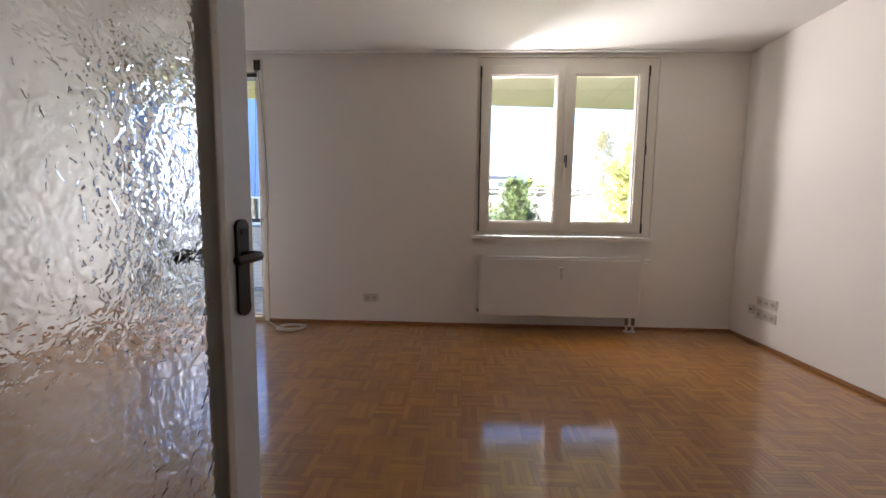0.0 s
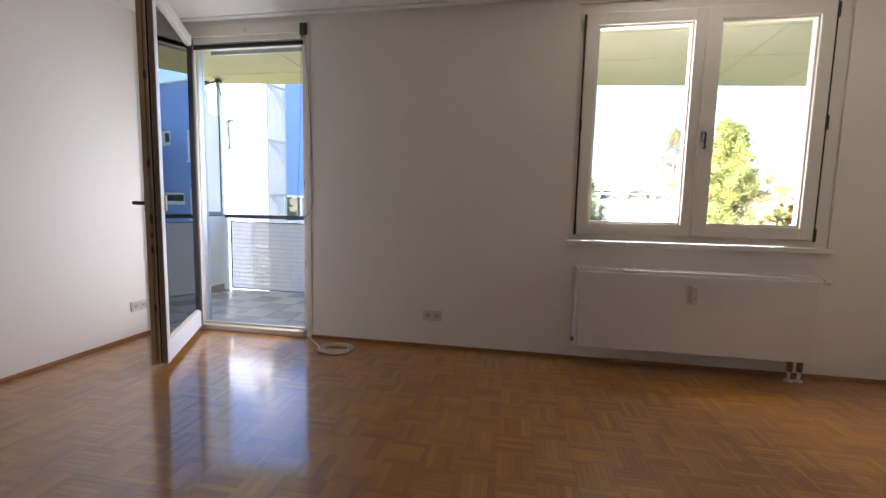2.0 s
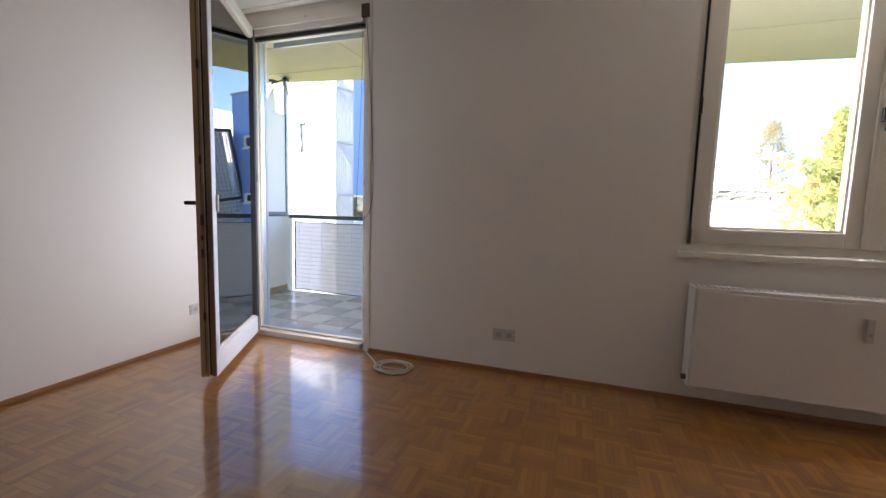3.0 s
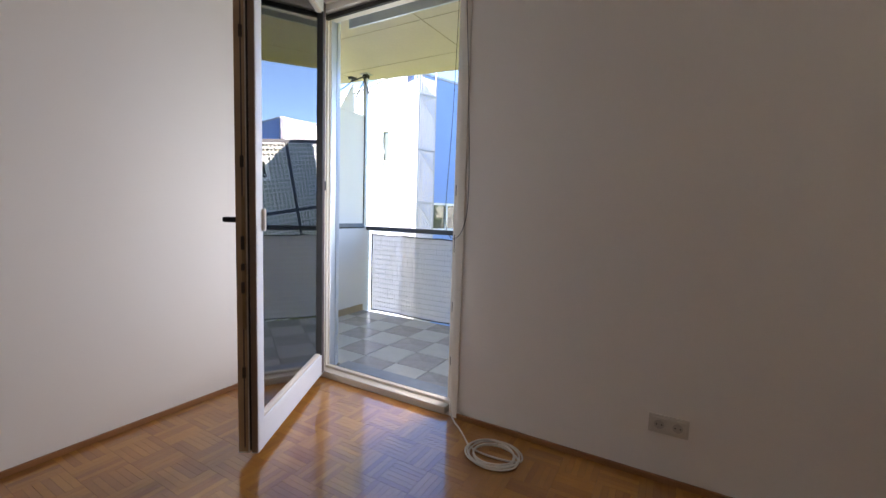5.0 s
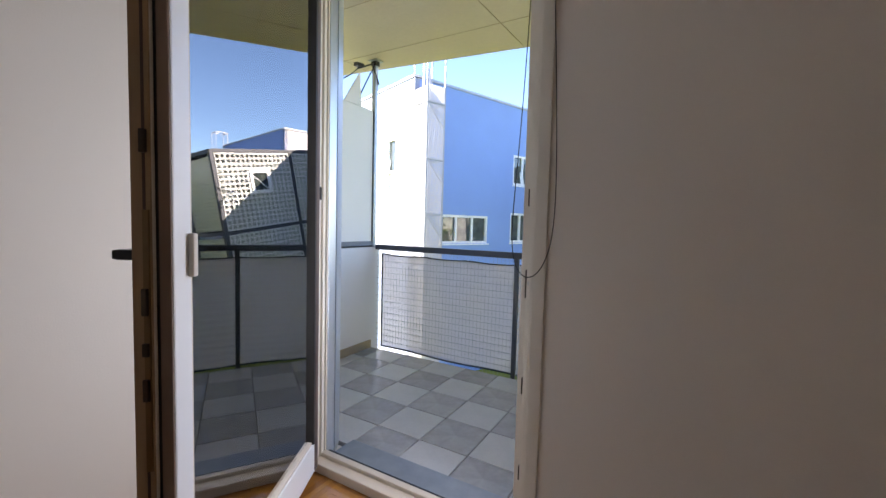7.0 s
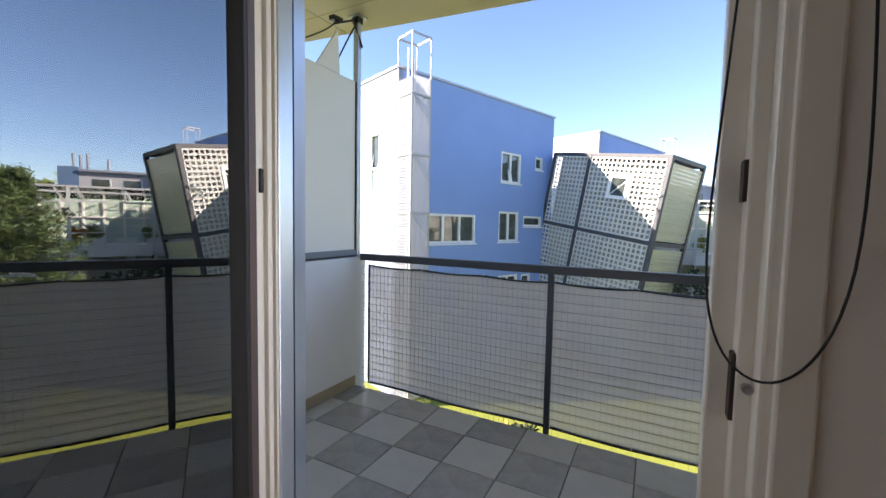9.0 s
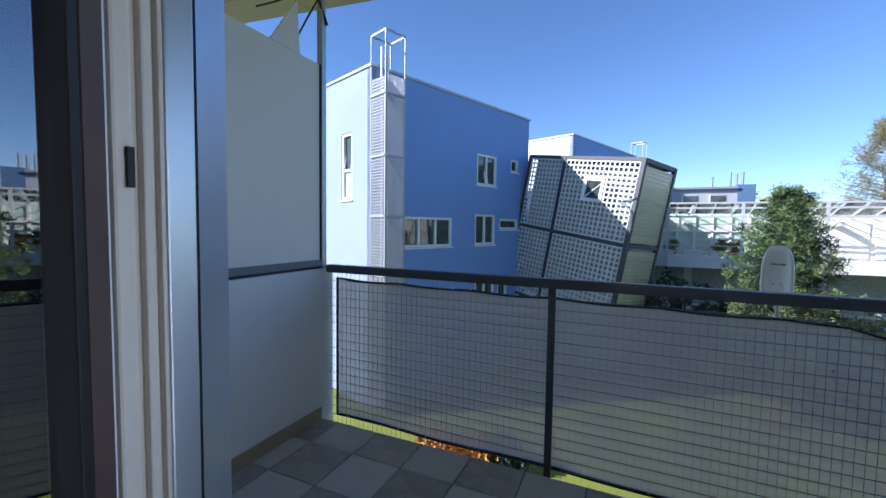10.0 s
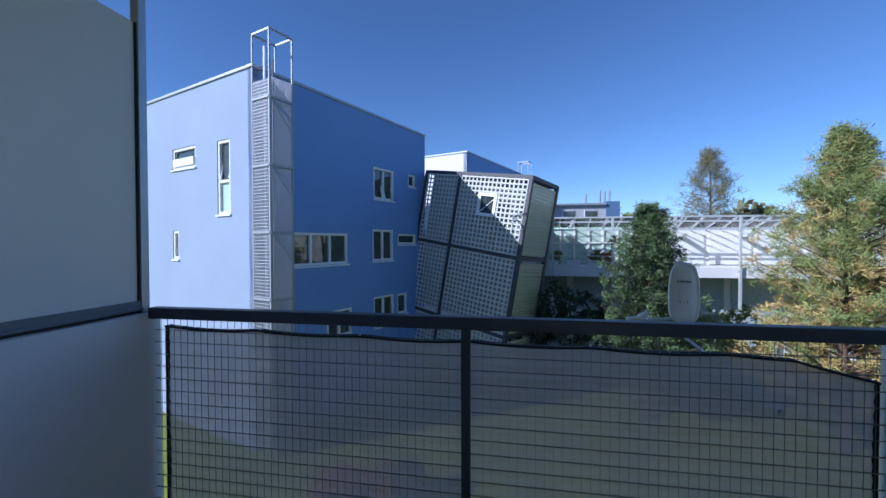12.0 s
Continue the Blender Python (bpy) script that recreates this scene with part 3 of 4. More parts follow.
bx(bm, (LW - 0.165, -0.078, 1.086), (LW - 0.036, -0.056, 1.108), 0.005)
part("lever", bm, BLACK, hd)
gp = part("pull_grip", cube((LW - S - 0.004, LT - 0.002, 1.05), (LW - S + 0.012, LT + 0.014, 1.15), 0.004), BEAD, leaf, "small cream pull grip")
for z in (0.25, 1.25, 2.25):
    part("hinge", rod(bmesh.new(), (-0.004, -0.006, z - 0.05), (-0.004, -0.006, z + 0.05), 0.010, 10), CHROME, leaf)

# cord hanging at the door, and the coiled cable on the floor
cord = thing("blind_cord", (0, 0, 0), 0, "thin black cord looped at the balcony door's jamb", "cord")
tube("cord", [(-0.915, YN - 0.012, 2.46), (-0.925, YN, 2.2), (-0.942, YN + 0.01, 1.7), (-0.968, YN + 0.014, 1.32), (-0.978, YN + 0.008, 1.10), (-0.935, YN - 0.006, 1.012), (-0.875, YN - 0.014, 1.012), (-0.822, YN - 0.016, 1.12), (-0.818, YN - 0.016, 1.35), (-0.842, YN - 0.014, 1.8), (-0.872, YN - 0.014, 2.3), (-0.89, YN - 0.012, 2.46)], 0.0017, CABLE_B, cord)
part("cord_bracket", cube((-0.925, YN - 0.022, 2.44), (-0.865, YN - 0.006, 2.53), 0.004), DARK_HINGE, cord, "dark cord bracket at the door head")
coil = thing("coiled_cable", (-0.53, 4.455, 0.0), 0, "coiled white antenna cable lying on the parquet by the door", "cable")
pts, nturn = [], 5
for i in range(nturn * 14):
    a = i / 14 * 2 * math.pi
    k = i / (nturn * 14)
    rr = 0.108 + 0.018 * math.sin(2.3 * a / 6.28 + 1) + 0.012 * math.sin(5.1 * k * 6)
    pts.append((1.1 * rr * math.cos(a) + 0.012 * math.sin(i * 0.13), 0.98 * rr * math.sin(a) + 0.008 * math.cos(i * 0.17), 0.006 + 0.016 * k + 0.003 * math.sin(a * 1.5)))
pts = [(-0.352, 0.222, 0.085), (-0.350, 0.218, 0.045), (-0.33, 0.20, 0.010), (-0.26, 0.15, 0.006), (-0.17, 0.06, 0.006), (-0.11, -0.015, 0.006)] + pts
tube("cable", pts, 0.0044, CABLE_W, coil)

# ---- room door ----
rd_a = 80.0
RDW = 0.83
rdoor = thing("room_door", (0.558 - RDW * math.cos(radians(rd_a)), 1.734 - RDW * math.sin(radians(rd_a)), 0.0), rd_a, "white room door with a large rippled glass pane, standing open", "door")
# local x from hinge to latch edge; local y = 0 is the face towards the doorway, the leaf lies at +y
ST, DT = 0.088, 0.040
bm = bmesh.new()
for lo, hi in (((0, 0, 0.008), (ST, DT, 2.0)), ((RDW - ST, 0, 0.008), (RDW, DT, 2.0)), ((ST - 0.003, 0.001, 0.008), (RDW - ST + 0.003, DT - 0.001, 0.22)), ((ST - 0.003, 0.001, 1.88), (RDW - ST + 0.003, DT - 0.001, 2.0))):
    bx(bm, lo, hi, 0.004)
part("leaf_frame", bm, DOOR_WHITE, rdoor)
bm = bmesh.new()
e = 0.024
for lo, hi in (((ST, -0.006, 0.22), (ST + e, DT + 0.004, 1.88)), ((RDW - ST - e, -0.006, 0.22), (RDW - ST, DT + 0.004, 1.88)), ((ST + e, -0.006, 0.22), (RDW - ST - e, DT + 0.004, 0.244)), ((ST + e, -0.006, 1.856), (RDW - ST - e, DT + 0.004, 1.88))):
    bx(bm, lo, hi, 0.005)
part("glazing_bead", bm, BEAD, rdoor, "beige wooden glazing bead")
part("rippled_pane", cube((ST + 0.004, 0.016, 0.224), (RDW - ST - 0.004, 0.022, 1.876)), RIPPLE, rdoor, "rippled obscure glass")
for z in (0.5, 1.0, 1.5):
    part("bead_pin", rod(bmesh.new(), (RDW - ST - 0.012, -0.008, z), (RDW - ST - 0.012, -0.005, z), 0.002, 6), CHROME, rdoor)


def lever_set(y, sgn):
    bm = bmesh.new()
    cx = RDW - 0.043
    bx(bm, (cx - 0.020, min(y, y + sgn * 0.008), 0.917), (cx + 0.020, max(y, y + sgn * 0.008), 1.100), 0.003)
    for z in (0.917, 1.100):
        rod(bm, (cx, y, z), (cx, y + sgn * 0.008, z), 0.0198, 20)
    pl = part("handle_plate", bm, BLACK, rdoor, "long black handle plate")
    bm = bmesh.new()
    rod(bm, (cx, y + sgn * 0.004, 1.039), (cx, y + sgn * 0.050, 1.039), 0.0095, 14)
    part("neck", bm, BLACK, pl)
    tube("lever", [(cx, y + sgn * 0.034, 1.039), (cx, y + sgn * 0.050, 1.039), (cx - 0.012, y + sgn * 0.058, 1.039), (cx - 0.04, y + sgn * 0.058, 1.038), (cx - 0.06, y + sgn * 0.057, 1.036), (cx - 0.080, y + sgn * 0.055, 1.035)], 0.0105, BLACK, pl)
    part("key_cover", rod(bmesh.new(), (cx, y + sgn * 0.007, 1.090), (cx, y + sgn * 0.0105, 1.090), 0.0085, 14), GASKET, pl)


lever_set(0.0, -1)
lever_set(DT, 1)
part("latch_plate", cube((RDW - 0.001, 0.010, 0.90), (RDW + 0.002, 0.030, 1.12)), CHROME, rdoor)
for z in (0.25, 1.75):
    part("hinge", rod(bmesh.new(), (-0.006, -0.004, z - 0.05), (-0.006, -0.004, z + 0.05), 0.009, 10), CHROME, rdoor)
bm = bmesh.new()
bx(bm, (HX0 - 0.07, YS - 0.13, 0), (HX0 - 0.012, YS + 0.012, HZ + 0.05), 0.004)
bx(bm, (HX1, YS - 0.13, 0), (HX1 + 0.06, YS + 0.012, HZ + 0.05), 0.004)
bx(bm, (HX0 - 0.012, YS - 0.129, HZ - 0.01), (HX1, YS + 0.011, HZ + 0.05), 0.004)
setting("trim_3", bm, DOOR_WHITE, "white door lining of the doorway", "door frame")

# ---- balcony ----
BX0, BX1, BY1, BZ = -3.01, -0.14, 6.385, -0.022
bal = setting("floor_balcony", cube((-3.16, YO, -0.3), (0.0, BY1, BZ - 0.008)), GROUT, "concrete balcony slab laid with stone tiles", "balcony floor")
SLABZ = 2.73
bm = cube((-9, YO, SLABZ), (9, 6.80, 2.98))
for v in bm.verts:
    if v.co.y > 6:
        v.co.y = 7.0 + 0.111 * v.co.x
setting("ceiling_balcony", bm, CONCRETE, "bare board-marked concrete slab over the balcony", "balcony ceiling")
bm = bmesh.new()
for x in (-5.0, -3.4, -1.8, -0.2, 1.4, 3.0):
    bar(bm, (x, YO, SLABZ - 0.0015), (x + 0.1, 6.98 + 0.111 * x, SLABZ - 0.0015), 0.005, 0.004)
for y in (5.6, 6.3):
    bar(bm, (-8.5, y, SLABZ - 0.001), (8.5, y + 0.05, SLABZ - 0.001), 0.004, 0.003)
setting("trim_4", bm, TILE_SKIRT, "shuttering seams in the concrete", "seam")
setting("wall_parapet", cube((-3.16, YO, -0.3), (BX0, 6.50, 0.953), 0.004), PARAPET, "white painted parapet wall at the balcony's end", "wall")
setting("trim_5", cube((BX0, YO, BZ - 0.006), (BX0 + 0.010, 6.38, 0.052), 0.002), TILE_SKIRT, "beige stone skirting on the parapet", "skirting")
setting("wall_parapet_2", cube((BX1, YO, -0.3), (0.0, 6.50, 0.985), 0.004), PARAPET, "white painted parapet wall at the balcony's other end", "wall")

div = thing("balcony_divider", (-3.06, 0, 0.953), 0, "white divider panel in a grey steel frame on the parapet", "divider")
part("panel", cube((-0.006, YO + 0.03, 0.05), (0.006, 6.445, 1.300)), PANEL, div, "white divider panel")
part("frame_post", cube((-0.020, 6.432, 0.0), (0.022, 6.472, SLABZ - 0.953 - 0.008), 0.003), GALV, div)
part("foot_plate", cube((-0.05, 6.402, SLABZ - 0.963), (0.06, 6.502, SLABZ - 0.953), 0.002), GALV, div)
bm = bmesh.new()
bx(bm, (-0.020, YO + 0.02, 0.014), (0.026, 6.437, 0.026), 0.002)
bx(bm, (-0.014, YO + 0.02, 0.024), (0.016, 6.437, 0.056), 0.002)
part("bottom_rail", bm, RAIL_LIGHT, div, "slate-grey steel channel under the panel")
part("channel_gap", cube((-0.012, YO + 0.02, 0.0), (0.012, 6.437, 0.016)), GASKET, div, "dark gap over the parapet")
part("panel_seal", cube((-0.009, 6.424, 0.056), (0.012, 6.434, 1.300)), GASKET, div, "black seal along the post")
part("frame_post", cube((-0.018, YO + 0.002, 0.0), (0.018, YO + 0.03, 1.3), 0.003), GALV, div)

strap = thing("clamp_strap", (-3.06, 6.452, 2.711), 0, "black strap and clamp tied to the divider post", "strap")
bm = bmesh.new()
bx(bm, (-0.028, -0.03, -0.03), (0.032, 0.028, 0.02), 0.006)
bar(bm, (0.0, -0.02, -0.01), (0.0, -0.24, -0.13), 0.028, 0.014)
bar(bm, (0.0, -0.05, -0.02), (0.03, 0.02, -0.20), 0.014, 0.010)
bar(bm, (0.0, -0.18, -0.09), (0.0, -0.27, -0.10), 0.045, 0.03)
part("clamp", bm, BLACK, strap)
tube("cord", [(0.01, -0.02, -0.03), (0.0, -0.12, -0.20), (0.0, -0.22, -0.38), (0.0, -0.26, -0.46)], 0.006, CABLE_B, strap)
tube("cord", [(0.01, -0.24, -0.12), (0.0, -0.30, -0.2), (0.0, -0.40, -0.26), (0.0, -0.5, -0.33)], 0.005, CABLE_B, strap)
bm = bmesh.new()
vs = [bm.verts.new(v) for v in ((0.0, -0.22, -0.16), (0.0, -0.42, -0.46), (0.0, -0.20, -0.46), (0.012, -0.22, -0.16), (0.012, -0.42, -0.46), (0.012, -0.20, -0.46))]
for f in ((0, 1, 2), (5, 4, 3), (0, 3, 4, 1), (1, 4, 5, 2), (2, 5, 3, 0)):
    bm.faces.new([vs[i] for i in f])
part("cloth_end", bm, PANEL, strap, "pale cloth corner hanging from the strap")

# railing
RYC = 6.455
rail = thing("balcony_railing", ((BX0 + BX1) / 2, RYC, BZ), 0, "grey steel balcony railing with a wire grid infill", "railing")
rx0, rx1 = BX0 - (BX0 + BX1) / 2, BX1 - (BX0 + BX1) / 2
part("handrail", cube((rx0, -0.022, 0.950), (rx1, 0.028, 1.000), 0.004), RAIL, rail)
for x in (-1.572 - (BX0 + BX1) / 2,):
    part("post", cube((x - 0.018, -0.014, -0.26), (x + 0.018, 0.010, 0.955), 0.003), RAIL, rail)
part("bottom_rail", cube((rx0, 0.0, -0.26), (rx1, 0.03, -0.24), 0.003), RAIL, rail)
me = bpy.data.meshes.new("upright_wire")
tmp = cube((-0.0005, 0.0115, -0.24), (0.0005, 0.0140, 0.95))
tmp.to_mesh(me)
tmp.free()
me.materials.append(WIRE)
n = int((rx1 - rx0) / 0.034)
for i in range(1, n):
    share("upright_wire", me, rail, pose(rx0 + i * (rx1 - rx0) / n, 0, 0))
me = bpy.data.meshes.new("cross_wire")
tmp = cube((rx0, 0.0140, -0.0018), (rx1, 0.0170, 0.0018))
tmp.to_mesh(me)
tmp.free()
me.materials.append(WIRE)
for i in range(20):
    share("cross_wire", me, rail, pose(0, 0, -0.17 + i * 0.056))

# shade net tied outside the grid
net = thing("shade_net", (0, RYC + 0.029, 0), 0, "grey woven privacy net with black hem tied to the railing", "privacy screen")
NX0, NX1 = -2.955, -0.165


def net_top(x):
    k = (x - NX0) / (NX1 - NX0)
    z = 0.889 - 0.028 * k - 0.010 * abs(math.sin(k * 6 * math.pi))
    return z - max(0.0, (x + 0.42)) * 0.28


def net_low(x):
    k = (x - NX0) / (NX1 - NX0)
    return -0.024 + 0.006 * math.sin(k * 17) - 0.01 * k


bm = bmesh.new()
cols = []
NS, NV = 110, 60
for i in range(NS + 1):
    x = NX0 + (NX1 - NX0) * i / NS
    a, b = net_low(x), net_top(x)
    cols.append([bm.verts.new((x, 0.003 * math.sin(x * 3 + j * 0.2) + 0.0028 * math.sin(j * 1.75 + 1.3 * math.sin(x * 2.1)) + 0.0012 * math.sin(x * 23), a + (b - a) * j / NV)) for j in range(NV + 1)])
for i in range(NS):
    for j in range(NV):
        bm.faces.new((cols[i][j], cols[i + 1][j], cols[i + 1][j + 1], cols[i][j + 1]))
part("net", bm, NET, net, "grey see-through woven net", True)
bm = bmesh.new()
for i in range(NS):
    x0, x1 = NX0 + (NX1 - NX0) * i / NS, NX0 + (NX1 - NX0) * (i + 1) / NS
    bar(bm, (x0, -0.003, net_top(x0)), (x1 + 0.002, -0.003, net_top(x1)), 0.034, 0.007)
    bar(bm, (x0, -0.003, net_low(x0)), (x1 + 0.002, -0.003, net_low(x1)), 0.028, 0.007)
for x in (NX0, NX1):
    bar(bm, (x, -0.003, net_low(x)), (x, -0.003, net_top(x)), 0.007, 0.020)
hem = part("hem", bm, HEM, net, "black hem band")
for i in range(7):
    x = NX0 + 0.01 + (NX1 - NX0 - 0.02) * i / 6
    for z in (net_top(x), net_low(x)):
        part("grommet", rod(bmesh.new(), (x, -0.010, z), (x, -0.003, z), 0.007, 12), GROMMET, hem)
part("grommet", rod(bmesh.new(), (NX0, -0.010, 0.42), (NX0, -0.003, 0.42), 0.007, 12), GROMMET, hem)

# ---- outside: ground, houses ----
GZ, G0 = -5.8, 6.0
bm = bmesh.new()
bmesh.ops.create_grid(bm, x_segments=60, y_segments=60, size=600, matrix=Matrix.Translation((0, 0, GZ)))
setting("ground", bm, GRASS, "sunlit lawn around the houses", "lawn")

HU = Vector((0.3575, 0.9339, 0))
HA = math.degrees(math.atan2(HU.y, HU.x))
HTOP = 6.9 + G0


def face_window(house, side, s0, s1, z0, z1, panes, label="white-framed window", open_pane=False):
    """A window in the long face ('R') or the end face ('L') of a house; s runs from the corner by the duct."""
    w = part("window", face_box(side, s0 - 0.02, s1 + 0.02, z0 - 0.02, z1 + 0.02, -0.16, -0.13), DARK_GLASS, house, label)
    bm = bmesh.new()
    f = 0.10
    for a, b, c, d in ((s0, s1, z0, z0 + f), (s0, s1, z1 - f, z1), (s0, s0 + f, z0 + f, z1 - f), (s1 - f, s1, z0 + f, z1 - f)):
        face_box(side, a, b, c, d, -0.14, -0.03, bm)
    for i in range(1, panes):
        x = s0 + (s1 - s0) * i / panes
        face_box(side, x - 0.05, x + 0.05, z0 + f, z1 - f, -0.14, -0.04, bm)
    part("window_frame", bm, FRAME_W, w)
    part("sill", face_box(side, s0 - 0.05, s1 + 0.05, z0 - 0.07, z0 - 0.015, -0.12, 0.06), FRAME_W, w)
    if open_pane:
        bm = bmesh.new()
        for i in range(2):
            a = s0 + (s1 - s0) * i / 2 + 0.08
            b = a + (s1 - s0) / 2 - 0.16
            for p0, p1 in (((a, z0 + 0.08, -0.03), (a, z1 - 0.08, -0.30)), ((b, z0 + 0.08, -0.03), (b, z1 - 0.08, -0.30))):
                bar(bm, local(side, *p0), local(side, *p1), 0.06, 0.05)
        part("tilted_wing", bm, FRAME_W, w, "wing tilted open")
    return w


def local(side, s, z, out):
    return Vector((s, -out, z)) if side == "R" else Vector((-out, s, z))


def face_box(side, s0, s1, z0, z1, o0, o1, bm=None):
    bm = bm or bmesh.new()
    a, b = local(side, s0, z0, o0), local(side, s1, z1, o1)
    return bx(bm, (min(a.x, b.x), min(a.y, b.y), min(a.z, b.z)), (max(a.x, b.x), max(a.y, b.y), max(a.z, b.z)))


def wall_sheet(side, length, height, holes, thick=0.25):
    """A wall with real openings, cut into strips between them."""
    bm = bmesh.new()
    ss = sorted({0.0, length, *[h[0] for h in holes], *[h[1] for h in holes]})
    for a, b in zip(ss, ss[1:]):
        z = 0.0
        for h in sorted((h for h in holes if h[0] <= a + 1e-6 and h[1] >= b - 1e-6), key=lambda q: q[2]):
            if h[2] > z:
                face_box(side, a, b, z, h[2], -thick, 0, bm)
            z = h[3]
        face_box(side, a, b, z, height, -thick, 0, bm)
    bmesh.ops.remove_doubles(bm, verts=list(bm.verts), dist=0.001)
    return bm


def house(loc, label, end=PALE, length=10.40, depth=8.5):
    """A flat-roofed blue house; local x runs along the long face, y to the back, z from the ground."""
    h = thing("apartment_house", loc, HA, label, "house", "row of blue houses")
    g = G0
    right = [(6.08, 7.61, 3.09 + g, 4.58 + g, 2), (8.80, 9.47, 3.96 + g, 4.63 + g, 1), (6.0, 7.54, 0.18 + g, 1.67 + g, 2), (7.92, 9.51, 0.95 + g, 1.49 + g, 1),
             (1.45, 4.40, 0.16 + g, 1.44 + g, 3), (6.06, 7.58, -2.95 + g, -1.50 + g, 2), (7.87, 8.68, -2.58 + g, -1.55 + g, 1), (3.2, 4.64, -2.9 + g, -1.75 + g, 2)]
    left = [(3.52, 5.21, 3.95 + g, 4.76 + g, 1), (1.30, 2.09, 2.07 + g, 4.71 + g, 1), (4.80, 5.25, 0.41 + g, 1.53 + g, 1)]
    part("wall", wall_sheet("R", length, HTOP, right), BLUE, h)
    part("end_wall", wall_sheet("L", depth, HTOP, left), end, h, "plain rendered end wall")
    bm = bmesh.new()
    bx(bm, (length - 0.25, 0.25, 0), (length, depth, HTOP))
    bx(bm, (0.25, depth - 0.25, 0), (length - 0.25, depth, HTOP))
    part("wall", bm, BLUE, h)
    part("inner_floor", cube((0.3, 0.3, 3.0), (length - 0.3, depth - 0.3, 3.1)), FAR_GREY, h)
    part("roof", cube((0.25, 0.25, HTOP - 0.35), (length - 0.25, depth - 0.25, HTOP - 0.1)), FAR_GREY, h)
    bm = bmesh.new()
    bx(bm, (-0.06, -0.06, HTOP), (length + 0.06, 0.30, HTOP + 0.10), 0.01)
    bx(bm, (-0.06, 0.30, HTOP), (0.30, depth + 0.06, HTOP + 0.10), 0.01)
    part("coping", bm, COPING, h, "grey zinc coping along the roof edge")
    for i, q in enumerate(right):
        face_window(h, "R", *q, open_pane=i == 0)
    for q in left:
        face_window(h, "L", *q)
    # greenish reflection on the lower pane, painted as a sheet; no blind hangs here
    part("blind", face_box("L", 1.39, 2.0, 2.15 + g, 3.2 + g, -0.128, -0.12), GAL_GREEN, h, "lower pane with its greenish reflection put into the colour")
    bm = bmesh.new()
    for s_ in (1.42, 1.97):
        bar(bm, local("L", s_, 3.34 + g, -0.05), local("L", s_, 4.60 + g, -0.30), 0.07, 0.05)
    bar(bm, local("L", 1.42, 4.60 + g, -0.30), local("L", 1.97, 4.60 + g, -0.30), 0.07, 0.05)
    part("tilted_wing", bm, FRAME_W, h, "upper wing tilted open")
    part("slot_wing", bar(bmesh.new(), local("L", 3.62, 4.20 + g, 0.0), local("L", 5.11, 4.20 + g, 0.0), 0.07, 0.30), FRAME_W, h, "tilted slot wing")
    part("tall_window_bar", face_box("L", 1.33, 2.06, 3.20 + g, 3.30 + g, -0.14, -0.03), FRAME_W, h)
    return h


def duct(loc, label, group="ducts of the row houses", full=True):
    """A square shaft of steel frames filled with mesh; local x along the long face, y outwards is negative."""
    d = thing("ventilation_shaft", loc, HA, label, "shaft", group)
    W, top = 0.88, 7.95 + G0
    ls = [0.0] + [q + G0 for q in (-3.0, -0.80, 1.40, 3.58, 5.78)] + [top]
    for x in (0.0, W):
        for y in (0.0, -W):
            part("corner_post", cube((x - 0.022, y - 0.022, 0), (x + 0.022, y + 0.022, top)), MESH_STEEL, d)
    for z in ls[1:]:
        bm = bmesh.new()
        for a, b in (((0, 0), (W, 0)), ((W, 0), (W, -W)), ((W, -W), (0, -W)), ((0, -W), (0, 0))):
            bar(bm, (*a, z), (*b, z), 0.10 if z < top else 0.045, 0.07)
        part("frame_ring", bm, MESH_STEEL, d)
    if not full:
        return d
    for z0, z1 in zip(ls[1:-1], ls[2:-1]):
        part("brace", bar(bmesh.new(), (0, -W, z1), (W, -W, z0 + 1.2), 0.05, 0.04), MESH_STEEL, d)
    bm = bmesh.new()
    for i in range(1, 22):
        x = i * W / 22
        bx(bm, (x - 0.011, -W - 0.012, 0.2), (x + 0.011, -W + 0.002, ls[-2] + 0.65))
    part("bar_grille", bm, MESH_STEEL, d, "grille of thin upright bars")
    bm = bmesh.new()
    for i in range(1, 18):
        bx(bm, (-0.010, -i * W / 18 - 0.008, 0.2), (0.004, -i * W / 18 + 0.008, ls[-2] + 0.6))
    for i in range(int((ls[-2] + 0.5) / 0.11)):
        bx(bm, (-0.012, -W, 0.2 + i * 0.11), (0.006, 0, 0.222 + i * 0.11))
    part("mesh_panel", bm, MESH_STEEL, d, "perforated metal panel")
    part("pipe", rod(bmesh.new(), (0.44, -0.44, 0), (0.44, -0.44, 7.2 + G0), 0.05, 14), MESH_STEEL, d, "steel flue inside the shaft", True)
    part("pipe", rod(bmesh.new(), (0.25, -0.3, 0), (0.25, -0.3, 7.6 + G0), 0.05, 10), FRAME_W, d, "white vent pipe", True)
    return d


house((-9.93, 17.04, GZ), "blue rendered flat-roofed house with white-framed windows")
house((-4.35, 31.0, GZ), "blue flat-roofed house with a white end behind the lattice cage", GAL_WHITE)
duct((-9.93, 17.04, GZ), "silver steel mesh shaft at the corner of the blue house")
duct((-0.95, 40.4, GZ), "silver steel shaft beyond the far blue house", full=False)

